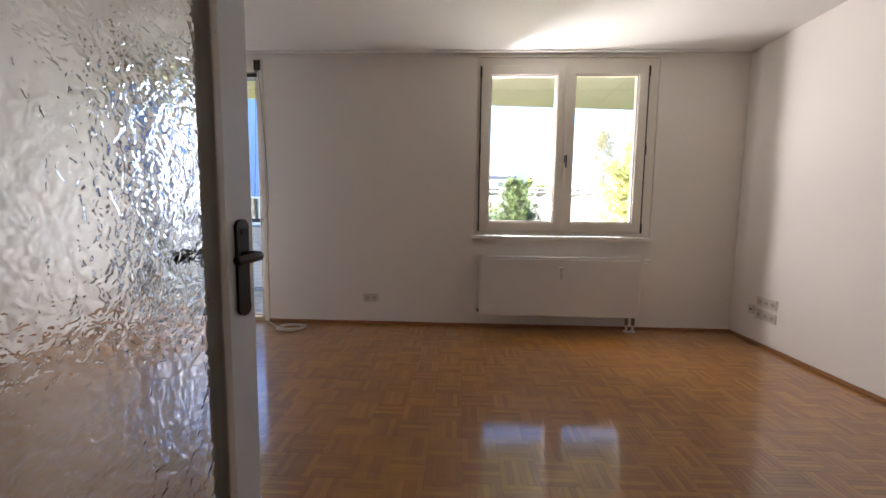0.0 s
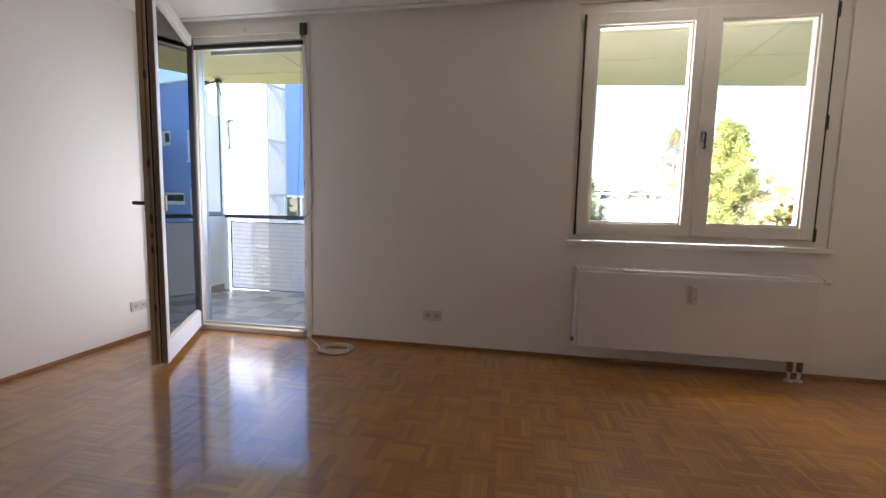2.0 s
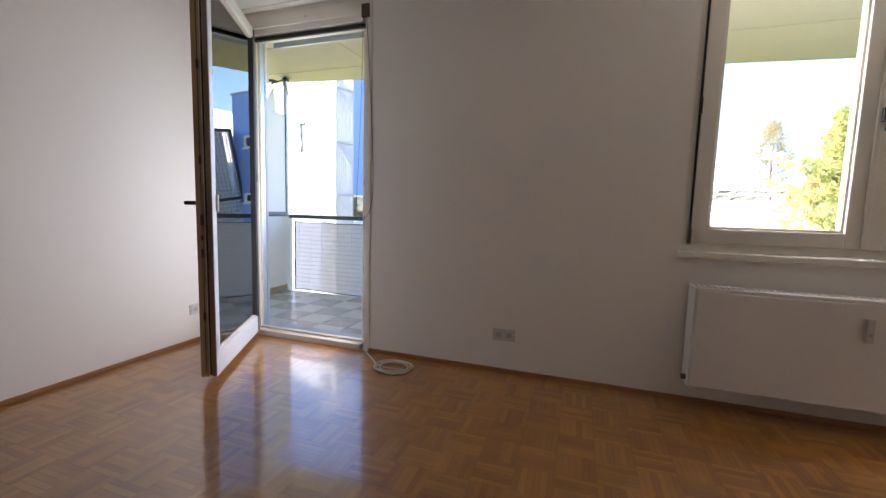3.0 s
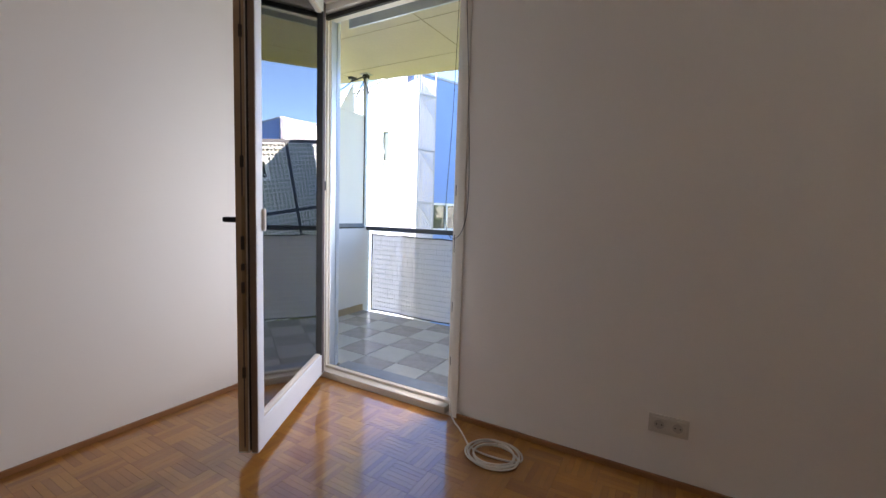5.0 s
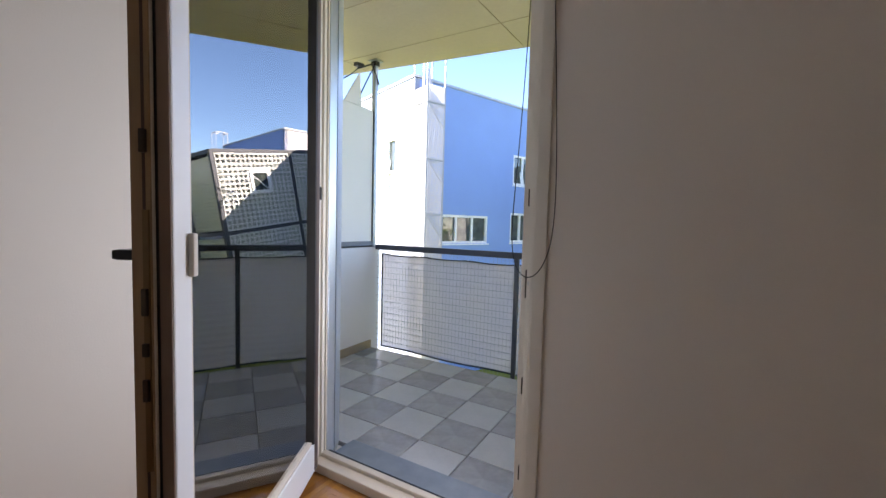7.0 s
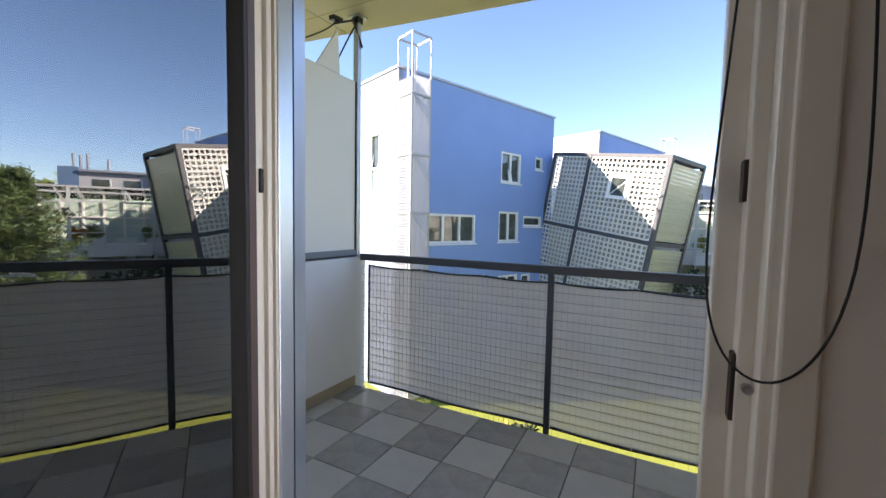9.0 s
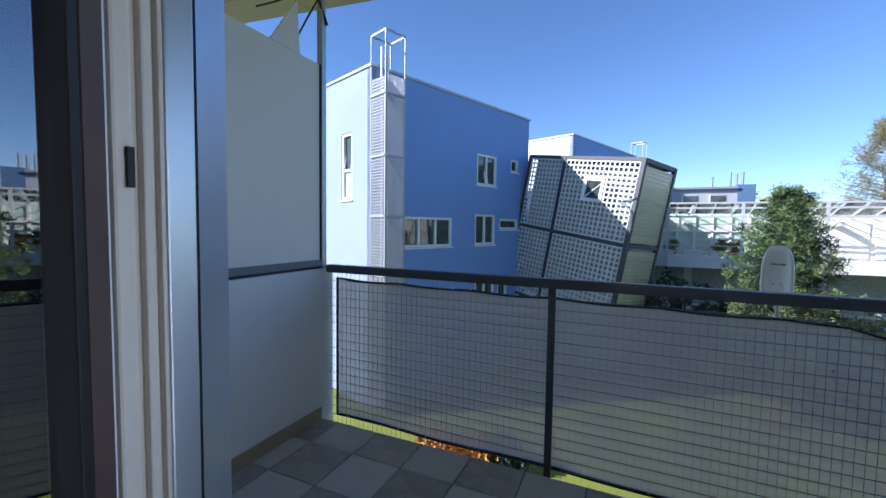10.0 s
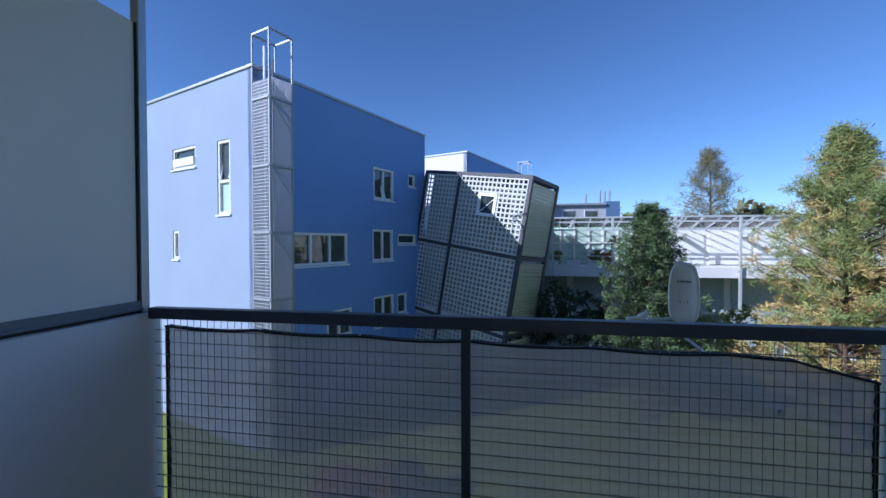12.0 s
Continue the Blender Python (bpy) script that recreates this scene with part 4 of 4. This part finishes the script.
# ---- leaning lattice cage ----
yaw, tilt, pit = -0.509, 0.150, -0.064
cw, cd, ch, cl = 3.928, 2.743, 3.651, 2.25
c, s = math.cos(yaw), math.sin(yaw)
X, Y, Z = Vector((c, s, 0)), Vector((-s, c, 0)), Vector((0, 0, 1))
X, Z = X * math.cos(tilt) - Z * math.sin(tilt), X * math.sin(tilt) + Z * math.cos(tilt)
Y, Z = Y * math.cos(pit) + Z * math.sin(pit), Z * math.cos(pit) - Y * math.sin(pit)
cage = new("lattice_cage")
rot = Matrix((X, Y, Z)).transposed().to_4x4()
cage.matrix_basis = Matrix.Translation((-3.94, 25.0, 4.752)) @ rot
tagged(cage, "leaning steel cage clad with pale lattice panels", "stair cage")
LOW = -2.55 * ch
for x in (-cl, 0.0, cw):
    for y in (0.0, cd):
        part("post", cube((x - 0.09, y - 0.09, LOW), (x + 0.09, y + 0.09, 0.02), 0.01), CAGE, cage)
for z in (0.0, -ch, -2 * ch):
    for y in (0.0, cd):
        part("beam", cube((-cl, y - 0.07, z - 0.13), (cw, y + 0.07, z + 0.05), 0.01), CAGE, cage)
    for x in (-cl, cw):
        part("beam", cube((x - 0.07, 0, z - 0.13), (x + 0.07, cd, z + 0.05), 0.01), CAGE, cage)
part("roof", cube((-cl, 0.05, -0.06), (cw, cd - 0.05, -0.02)), CAGE, cage)


def lattice(x0, x1, z0, z1, pitch, width, hole=None):
    """Crossed flat strips with square holes, leaving out the square of a window."""
    bm = bmesh.new()
    nx, nz = max(2, round((x1 - x0) / pitch)), max(2, round((z1 - z0) / pitch))
    for i in range(nx + 1):
        x = x0 + (x1 - x0) * i / nx
        if hole and hole[0] < x < hole[1]:
            bx(bm, (x - width / 2, -0.045, z0), (x + width / 2, -0.03, hole[2]))
            bx(bm, (x - width / 2, -0.045, hole[3]), (x + width / 2, -0.03, z1))
        else:
            bx(bm, (x - width / 2, -0.045, z0), (x + width / 2, -0.03, z1))
    for i in range(nz + 1):
        z = z0 + (z1 - z0) * i / nz
        if hole and hole[2] < z < hole[3]:
            bx(bm, (x0, -0.060, z - width / 2), (hole[0], -0.045, z + width / 2))
            bx(bm, (hole[1], -0.060, z - width / 2), (x1, -0.045, z + width / 2))
        else:
            bx(bm, (x0, -0.060, z - width / 2), (x1, -0.045, z + width / 2))
    return bm


for tier in range(3):
    z1, z0 = -tier * ch - 0.16, max(LOW, -(tier + 1) * ch + 0.09)
    hx = (1.30, 2.35) if tier == 0 else (1.15, 2.2)
    hole = (hx[0], hx[1], z1 - 1.85, z1 - 0.75)
    if tier > 0:
        hole = None
    part("lattice_panel", lattice(0.12, cw - 0.12, z0, z1, 0.225, 0.078, hole), LATTICE, cage)
    part("lattice_panel", lattice(-cl + 0.1, -0.12, z0, z1, 0.225, 0.078), LATTICE, cage)
    part("inner_wall", cube((-cl, 0.55, z0), (cw - 0.1, 0.60, z1)), INNER, cage, "dim glazed wall behind the lattice")
    if hole:
        w = part("window", cube((hole[0] + 0.08, -0.03, hole[2] + 0.08), (hole[1] - 0.08, 0.0, hole[3] - 0.08)), DARK_GLASS, cage, "square white-framed window")
        bm = bmesh.new()
        for a, b, cc, dd in ((hole[0], hole[1], hole[2], hole[2] + 0.15), (hole[0], hole[1], hole[3] - 0.15, hole[3]), (hole[0], hole[0] + 0.15, hole[2] + 0.15, hole[3] - 0.15), (hole[1] - 0.15, hole[1], hole[2] + 0.15, hole[3] - 0.15)):
            bx(bm, (a, -0.09, cc), (b, -0.01, dd))
        part("window_frame", bm, FRAME_W, w)
        part("stay_bar", bar(bmesh.new(), (hole[0] + 0.1, -0.05, hole[2] + 0.12), (hole[1] - 0.1, -0.05, hole[3] - 0.2), 0.03, 0.03), FRAME_W, w)
    side = part("louvre_frame", cube((cw - 0.03, 0.06, z0), (cw, 0.10, z1)), CAGE, cage)
    me = bpy.data.meshes.new("louvre")
    tmp = bmesh.new()
    bx(tmp, (-0.02, 0.1, -0.075), (0.02, cd - 0.1, 0.075), 0, pose(0, 0, 0, 0, 18, 0))
    tmp.to_mesh(me)
    tmp.free()
    me.materials.append(LOUVRE)
    nl = int((z1 - z0) / 0.17)
    for i in range(nl):
        share("louvre", me, side, pose(cw + 0.02, 0, z0 + 0.09 + i * (z1 - z0 - 0.1) / nl))

# ---- white gallery house ----
gal = thing("gallery_house", (0, 29.0, GZ), 0.5, "white two-storey house with a glazed steel gallery and sloping glass canopy", "house")
GX0, GX1 = -4.0, 26.0
g = G0
part("wall", cube((GX0, 2.2, 0), (GX1, 8.0, 2.0 + g)), GAL_WHITE, gal)
part("floor_slab", cube((GX0, 0.2, -0.95 + g), (GX1, 2.2, -0.35 + g), 0.02), GAL_WHITE, gal, "white floor band of the gallery")
part("roof", cube((GX0, 2.0, 2.0 + g), (GX1, 8.1, 2.45 + g), 0.02), FAR_GREY, gal)
for x0, x1 in ((-3.5, 6.6),):
    for i in range(6):
        a = x0 + (x1 - x0) * i / 6
        p = part("glazing", cube((a + 0.06, 1.9, -0.35 + g), (a + (x1 - x0) / 6 - 0.06, 1.95, 1.9 + g)), GAL_GREEN, gal, "green tinted gallery glass")
for i in range(13):
    a = -3.5 + i * 10.1 / 12
    part("mullion", cube((a - 0.05, 1.80, -0.35 + g), (a + 0.05, 1.90, 1.9 + g)), GAL_WHITE, gal)
part("transom", cube((-3.5, 1.79, 0.95 + g), (6.6, 1.88, 1.05 + g)), GAL_WHITE, gal)
for i in range(8):
    a = -3.3 + i * 1.25
    part("planter", cube((a, 0.35, -0.35 + g), (a + 0.8, 0.65, -0.02 + g), 0.02), GAL_WHITE, gal, "pale planter box on the gallery")
for i in range(7):
    a = 7.6 + i * 2.55
    part("panel", cube((a, 2.12, -0.3 + g), (a + 2.3, 2.19, 1.55 + g), 0.02), GAL_WHITE, gal, "white facade panel")
for i in range(10):
    a = GX0 + 0.4 + i * 3.0
    part("ground_window", cube((a, 2.14, 0.5), (a + 2.6, 2.19, -1.1 + g)), GAL_DARK, gal, "dark ground floor window band")
    for z in (1.2, 2.0, 2.8):
        part("window_bar", cube((a, 2.08, z - 0.06), (a + 2.6, 2.14, z + 0.06)), GAL_STEEL, gal)
for i in range(9):
    x = 0.6 + i * 3.3 - 3.0
    part("post", cube((x - 0.06, 0.0, 0), (x + 0.06, 0.12, 2.5 + g)), GAL_STEEL, gal)
    part("balcony_box", cube((x + 0.9, 1.2, 1.35 + g), (x + 1.1, 2.2, 1.55 + g)), GAL_STEEL, gal)
bm = bmesh.new()
for z in (2.46, 2.2, 1.75):
    bar(bm, (GX0, 0.06, z + g), (GX1, 0.06, z + g), 0.07, 0.09)
part("canopy_beam", bm, GAL_STEEL, gal)
for z in (-0.1, 0.25, 0.6, 0.95, 1.35):
    part("guard_rail", bar(bmesh.new(), (GX0, 0.06, z + g), (6.9, 0.06, z + g), 0.045, 0.045), GAL_STEEL, gal)
bm = bmesh.new()
for i in range(35):
    x = GX0 + 0.25 + i * 0.85
    bar(bm, (x, 0.06, 2.42 + g), (x + 0.12, 2.2, 1.75 + g), 0.035, 0.05)
part("canopy_rafters", bm, GAL_STEEL, gal, "sloping canopy bars")
me = bpy.data.meshes.new("canopy_pane")
tmp = bmesh.new()
bx(tmp, (-0.9, 0.1, -0.01), (0.9, 2.15, 0.01), 0, pose(0, 0, 2.46 + g, -17, 0, 0))
tmp.to_mesh(me)
tmp.free()
me.materials.append(pane_mat("canopy_glass", (0.80, 0.90, 0.87), 0.1))
for i in range(15):
    p = share("canopy_pane", me, gal, pose(GX0 + 1.2 + i * 1.95, 0, 0))
    p.visible_shadow = False
far = thing("far_house", (2.0, 41.0, GZ), 0, "grey flat-roofed block with chimneys behind the gallery", "house")
part("wall", cube((-6.0, 0, 0), (4.4, 6, 4.2 + g)), FAR_GREY, far)
part("end_wall", cube((4.4, -0.1, 0), (5.5, 6, 4.5 + g)), FAR_BLUE, far, "blue end block")
part("roof_edge", cube((-6.2, -0.3, 4.2 + g), (4.4, 6, 4.35 + g)), COPING, far)
for i in range(5):
    w = part("window", cube((-4.5 + i * 1.8, -0.04, 2.9 + g), (-3.5 + i * 1.8, 0.0, 3.7 + g)), DARK_GLASS, far)
    part("window_frame", cube((-4.6 + i * 1.8, -0.03, 2.8 + g), (-4.5 + i * 1.8, 0.02, 3.8 + g)), FRAME_W, w)
for x, t in ((3.0, 5.3), (4.2, 5.6), (4.6, 5.5), (5.0, 5.6), (-1.5, 5.1), (-3.0, 5.0)):
    part("chimney", rod(bmesh.new(), (x, 1.5, 4.2 + g), (x, 1.5, t + g), 0.10, 10), GALV, far)

# ---- plants ----
def mesh_from(name, verts, faces, material, parent, label=""):
    me = bpy.data.meshes.new(name)
    me.from_pydata([tuple(v) for v in verts], [], faces)
    me.materials.append(material)
    ob = new(name, me)
    ob.parent = parent
    return tagged(ob, label)


def tufts(rng, centres, size, count, up=0.35, flat=0.3, spread=0.33):
    """Bunches of narrow needles or leaves round the given places."""
    c = np.repeat(np.array(centres, float), count, axis=0)
    n = len(c)
    d = rng.normal(size=(n, 3))
    d[:, 2] = d[:, 2] * 0.75 + up
    d /= np.linalg.norm(d, axis=1)[:, None]
    side = np.cross(d, rng.normal(size=(n, 3)))
    side /= np.linalg.norm(side, axis=1)[:, None] + 1e-6
    k = size * c[:, 3]
    ln = (k * rng.uniform(0.6, 1.25, n))[:, None]
    o = c[:, :3] + rng.normal(size=(n, 3)) * k[:, None] * spread
    w = ln * flat * 0.5
    vs = np.stack((o - side * w * 0.5, o + d * ln * 0.55 - side * w, o + d * ln, o + d * ln * 0.55 + side * w), axis=1).reshape(-1, 3)
    fs = np.arange(4 * n).reshape(-1, 4)
    return vs.tolist(), fs.tolist()


def conifer(name, loc, height, radius, seed, needle, label, category="tree", clumps=520, count=16, size=0.34, first=0.12, second=None, top_pow=0.8, flat=0.3, spread=0.33, lift=0.25):
    rng = np.random.RandomState(seed)
    t = thing(name, loc, rng.uniform(0, 360), label, category)
    bm = bmesh.new()
    p = Vector((0, 0, 0))
    for i in range(6):
        q = Vector((rng.normal() * 0.05, rng.normal() * 0.05, height * (i + 1) / 6 * 0.97))
        rod(bm, p, q, 0.028 * height * (1 - i / 6.5) * 0.55, 9, 0.028 * height * (1 - (i + 1) / 6.5) * 0.55)
        p = q
    part("trunk", bm, BARK, t)
    limb = bmesh.new()
    cen = []
    nb = clumps // 9
    for i in range(nb):
        h = first + (1 - first) * ((i + rng.uniform(0, 1)) / nb) ** 0.95
        a = i * 2.4 + rng.uniform(-0.5, 0.5)
        rmax = radius * max(0.05, (1 - h)) ** top_pow * rng.uniform(0.65, 1.12)
        z0 = h * height
        droop = 0.22 * (h - 0.35)
        end = Vector((math.cos(a) * rmax, math.sin(a) * rmax, z0 + rmax * (lift + droop)))
        rod(limb, (0, 0, z0), end, 0.012 * height * (1 - h) * 0.4 + 0.012, 5, 0.008)
        for j in range(9):
            k = 0.30 + 0.72 * (j + rng.uniform(0, 1)) / 9
            sp = rmax * 0.11 * k + 0.05
            cen.append((end.x * k + rng.normal() * sp, end.y * k + rng.normal() * sp, z0 + (end.z - z0) * k + rng.normal() * sp * 0.55, rng.uniform(0.7, 1.3)))
    part("branchwork", limb, BARK, t)
    # second recolours the lower crown: browned needles, or shade painted in with dark ones
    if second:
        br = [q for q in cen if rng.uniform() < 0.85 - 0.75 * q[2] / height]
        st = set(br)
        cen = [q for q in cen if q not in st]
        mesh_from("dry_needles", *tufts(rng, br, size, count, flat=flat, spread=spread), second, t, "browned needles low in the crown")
    mesh_from("crown", *tufts(rng, cen, size, count, flat=flat, spread=spread), needle, t)
    return t


def shrub(loc, rx, ry, h, seed, material, label, name="shrub", n=150, size=0.20):
    rng = np.random.RandomState(seed)
    t = thing(name, loc, 0, label, "shrub")
    cen, bm = [], bmesh.new()
    for i in range(n):
        d = rng.normal(size=3)
        d /= np.linalg.norm(d)
        r = rng.uniform(0.55, 1.05)
        cen.append((d[0] * rx * r, d[1] * ry * r, h * 0.5 + d[2] * h * 0.5 * r, rng.uniform(0.7, 1.3)))
    for i in range(7):
        q = cen[i * 3]
        rod(bm, (0, 0, 0), (q[0] * 0.8, q[1] * 0.8, q[2] * 0.9), 0.03, 5, 0.008)
    part("stems", bm, BARK, t)
    mesh_from("leaves", *tufts(rng, cen, size, 22, up=0.15, flat=0.55), material, t)
    return t


conifer("pine_tree", (9.5, 20.3, GZ), 10.5, 4.1, 3, NEEDLE, "large sunlit pine with browning lower needles", clumps=1500, count=80, size=0.19, second=NEEDLE_BROWN, top_pow=0.72, flat=0.10, spread=0.42, lift=0.5)
# the shade low in this crown is painted in with the hedge colour
conifer("pine_tree", (3.95, 22.0, GZ), 8.25, 2.6, 5, NEEDLE_BLUE, "dark green pine in front of the gallery", clumps=1100, count=70, size=0.16, second=BUSH_AND_SHADE, top_pow=0.55, flat=0.17, spread=0.45, lift=0.5)
for i, x in enumerate((1.2, 3.4, 4.1, 5.5)):
    shrub((x, 29.6, -0.15), 0.35, 0.3, 0.9, 90 + i, (NEEDLE, LARCH, ORANGE, NEEDLE)[i], "leafy potted plant on the gallery", "gallery_plant", n=40, size=0.12)
conifer("larch_tree", (16.6, 46.0, GZ), 15.3, 5.6, 8, LARCH, "tall thin larch with sparse yellowish crown", clumps=900, count=20, size=0.42, first=0.3, top_pow=0.66, flat=0.07)
for i, (x, y, hh, r) in enumerate(((9.5, 52, 9.2, 3.0), (12.0, 58, 8.9, 3.2), (23, 52, 9.0, 3.6), (28, 60, 10.5, 4.0), (34, 55, 9.6, 3.5), (-1.5, 62, 11.0, 2.5), (41, 62, 10.5, 4.0))):
    shrub((x, y, GZ), r, r, hh + 1.5, 20 + i, (NEEDLE, NEEDLE_BLUE, LARCH)[i % 3], "broad tree behind the houses", "far_tree", n=170, size=0.75)
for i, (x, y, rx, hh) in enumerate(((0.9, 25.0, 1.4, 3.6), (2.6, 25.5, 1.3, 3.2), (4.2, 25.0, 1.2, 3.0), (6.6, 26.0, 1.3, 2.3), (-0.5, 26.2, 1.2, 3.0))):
    shrub((x, y, GZ), rx, 1.0, hh + 1.5, 40 + i, BUSH_AND_SHADE, "dark clipped hedge shrub before the gallery")
for i, (x, y, r, hh) in enumerate(((7.3, 24.5, 1.3, 2.6), (9.0, 25.5, 1.2, 2.4), (12.0, 24.5, 1.5, 3.0))):
    shrub((x, y, GZ), r, r, hh + 1.5, 60 + i, NEEDLE, "light green garden shrub")
shrub((13.4, 21.6, GZ), 1.9, 1.9, 8.1, 70, ORANGE, "orange autumn tree beside the pine", "autumn_tree", n=260, size=0.3)
for i, (x, y, m_, lab) in enumerate(((-6.0, 14.8, ORANGE, "orange autumn shrub on the lawn"), (-5.0, 15.2, ORANGE, "orange autumn shrub on the lawn"), (-0.2, 13.0, RED, "red autumn shrub on the lawn"), (1.0, 13.3, RED, "red autumn shrub on the lawn"), (2.4, 12.6, RED, "red autumn shrub on the lawn"), (-4.2, 15.4, BUSH_AND_SHADE, "dark green shrub on the lawn"))):
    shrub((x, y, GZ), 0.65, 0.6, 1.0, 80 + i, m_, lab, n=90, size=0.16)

# ---- small antenna dish on an arm of the railing ----
dish = thing("satellite_dish", (-0.34, 7.60, 0.955), -22, "small pale grey satellite dish on an arm outside the railing", "satellite dish")
bm = bmesh.new()
rings = []
for i in range(1, 7):
    q = i / 6
    ring = []
    for j in range(32):
        a = 2 * math.pi * j / 32
        ca, sa = math.cos(a), math.sin(a)
        px = 0.086 * q * math.copysign(abs(ca) ** 0.55, ca) * (1 - 0.12 * sa)
        pz = 0.188 * q * math.copysign(abs(sa) ** 0.70, sa)
        ring.append(bm.verts.new((px, 0.035 * (1 - q * q), pz)))
    rings.append(ring)
for r0, r1 in zip(rings, rings[1:]):
    for j in range(32):
        bm.faces.new((r0[j], r0[(j + 1) % 32], r1[(j + 1) % 32], r1[j]))
hub = bm.verts.new((0, 0.035, 0))
for j in range(32):
    bm.faces.new((hub, rings[0][(j + 1) % 32], rings[0][j]))
bmesh.ops.recalc_face_normals(bm, faces=list(bm.faces))
bmesh.ops.solidify(bm, geom=list(bm.faces), thickness=0.016)
part("reflector", bm, DISH, dish, "pale grey reflector with rounded corners", True)
part("mount", cube((-0.03, 0.05, -0.06), (0.03, 0.11, 0.06), 0.006), GALV, dish)
bm = bmesh.new()
rod(bm, (0, 0.08, -0.04), (0, 0.08, -0.30), 0.012, 10)
rod(bm, (0, 0.08, -0.29), (0.318, -1.085, -0.29), 0.008, 10)
part("support_arm", bm, GALV, dish, "steel support arm clamped to the railing")
part("feed_arm", bar(bmesh.new(), (-0.02, 0.04, -0.17), (-0.20, -0.16, -0.165), 0.014, 0.014), GALV, dish)
bm = bmesh.new()
rod(bm, (-0.235, -0.17, -0.155), (-0.185, -0.15, -0.125), 0.022, 14)
rod(bm, (-0.30, -0.20, -0.165), (-0.235, -0.17, -0.155), 0.014, 12)
part("feed_head", bm, DISH, dish, "grey receiver head", True)
for i, w in enumerate((0.010, 0.012, 0.009, 0.014, 0.010)):
    part("print_bar", cube((-0.035 + i * 0.016, -0.006, 0.062), (-0.035 + i * 0.016 + w, 0.036, 0.072)), GREY_TXT, dish, "small grey print")
for x, z in ((-0.02, -0.06), (0.02, -0.06), (-0.02, -0.14), (0.02, -0.14)):
    part("bolt", rod(bmesh.new(), (x, -0.001, z), (x, 0.036, z), 0.004, 8), GREY_TXT, dish)

# ---- balcony tiles ----
def tile_mesh(name, w, d, material):
    me = bpy.data.meshes.new(name)
    b = cube((-w / 2, -d / 2, -0.008), (w / 2, d / 2, 0))
    top = [e for e in b.edges if all(v.co.z > -0.001 for v in e.verts)]
    bmesh.ops.bevel(b, geom=top, offset=0.0025, segments=1, affect="EDGES")
    b.to_mesh(me)
    b.free()
    me.materials.append(material)
    return me


TS = 0.30
tl, td = tile_mesh("tile", TS - 0.005, TS - 0.005, TILE_L), tile_mesh("tile", TS - 0.005, TS - 0.005, TILE_D)
x = -1.37 - 6 * TS
ix = 0
while x + TS / 2 < BX1 + 0.02:
    for iy in range(-2, 4):
        y0 = 5.53 + iy * TS
        x0c, x1c, y0c, y1c = max(x, BX0 + 0.011), min(x + TS, BX1), max(y0, YO + 0.022), min(y0 + TS, BY1)
        if x1c - x0c < 0.03 or y1c - y0c < 0.03:
            continue
        me = tl if (ix + iy) % 2 == 1 else td
        ob = share("tile", me, bal, pose((x0c + x1c) / 2, (y0c + y1c) / 2, BZ))
        ob.scale = ((x1c - x0c - 0.005) / (TS - 0.005), (y1c - y0c - 0.005) / (TS - 0.005), 1)
    x += TS
    ix += 1

# ---- parquet ----
floor = setting("floor", cube((XL - 0.2, -2.6, -0.3), (XR + 0.2, YN, -0.006)), SUBFLOOR, "oiled oak mosaic parquet floor", "floor")
SQ, NSLAT = 0.165, 6
SWD = SQ / NSLAT


def slat_verts(x0, y0, x1, y1, dz, tx, ty):
    e = 0.0003
    cx, cy = (x0 + x1) / 2, (y0 + y1) / 2

    def h(x, y):
        return dz + tx * (x - cx) + ty * (y - cy)
    b = [(x0, y0, -0.006), (x1, y0, -0.006), (x1, y1, -0.006), (x0, y1, -0.006)]
    t = [(x, y, h(x, y)) for x, y in ((x0 + e, y0 + e), (x1 - e, y0 + e), (x1 - e, y1 - e), (x0 + e, y1 - e))]
    return b + t


SF = [(0, 1, 5, 4), (1, 2, 6, 5), (2, 3, 7, 6), (3, 0, 4, 7), (4, 5, 6, 7)]
rng = np.random.RandomState(11)
av, af = [], []
slats = []
nx, ny = int((XR - XL) / SQ) + 1, int((YN - YS + 0.14) / SQ) + 1
for i in range(nx):
    for j in range(ny):
        x0, y1 = XL + i * SQ, YN - j * SQ
        for k in range(NSLAT):
            if (i + j) % 2 == 0:
                q = (x0 + k * SWD, y1 - SQ, x0 + (k + 1) * SWD, y1)
            else:
                q = (x0, y1 - (k + 1) * SWD, x0 + SQ, y1 - k * SWD)
            q = (q[0], q[1], min(q[2], XR), q[3])
            if q[2] - q[0] < 0.004:
                continue
            tone = (rng.normal() * 0.00006, rng.normal() * 0.0013, rng.normal() * 0.0013)
            slats.append((q, tone))
near = sorted(range(len(slats)), key=lambda n: (slats[n][0][0] + 0.45) ** 2 * 0.6 + (slats[n][0][1] - 3.3) ** 2)[:300]
near = set(near)
for n, (q, tone) in enumerate(slats):
    v = slat_verts(q[0] + 0.0001, q[1] + 0.0001, q[2] - 0.0001, q[3] - 0.0001, *tone)
    if n in near:
        me = bpy.data.meshes.new("parquet_slat")
        cx, cy = (q[0] + q[2]) / 2, (q[1] + q[3]) / 2
        me.from_pydata(v, [], SF)
        me.materials.append(PARQUET)
        share("parquet_slat", me, floor)
    else:
        b = len(av)
        av += v
        af += [tuple(b + i for i in f) for f in SF]
rest = mesh_from("parquet_slats", av, af, PARQUET_ISLE, floor, "oak mosaic parquet slats")
tagged(rest, "", "", "", "stuff")
bm = bmesh.new()
bx(bm, (XL, -2.4, -0.006), (XR, YS - 0.14, -0.001))
setting("floor_hall", bm, PARQUET, "oak floor of the hall", "floor")
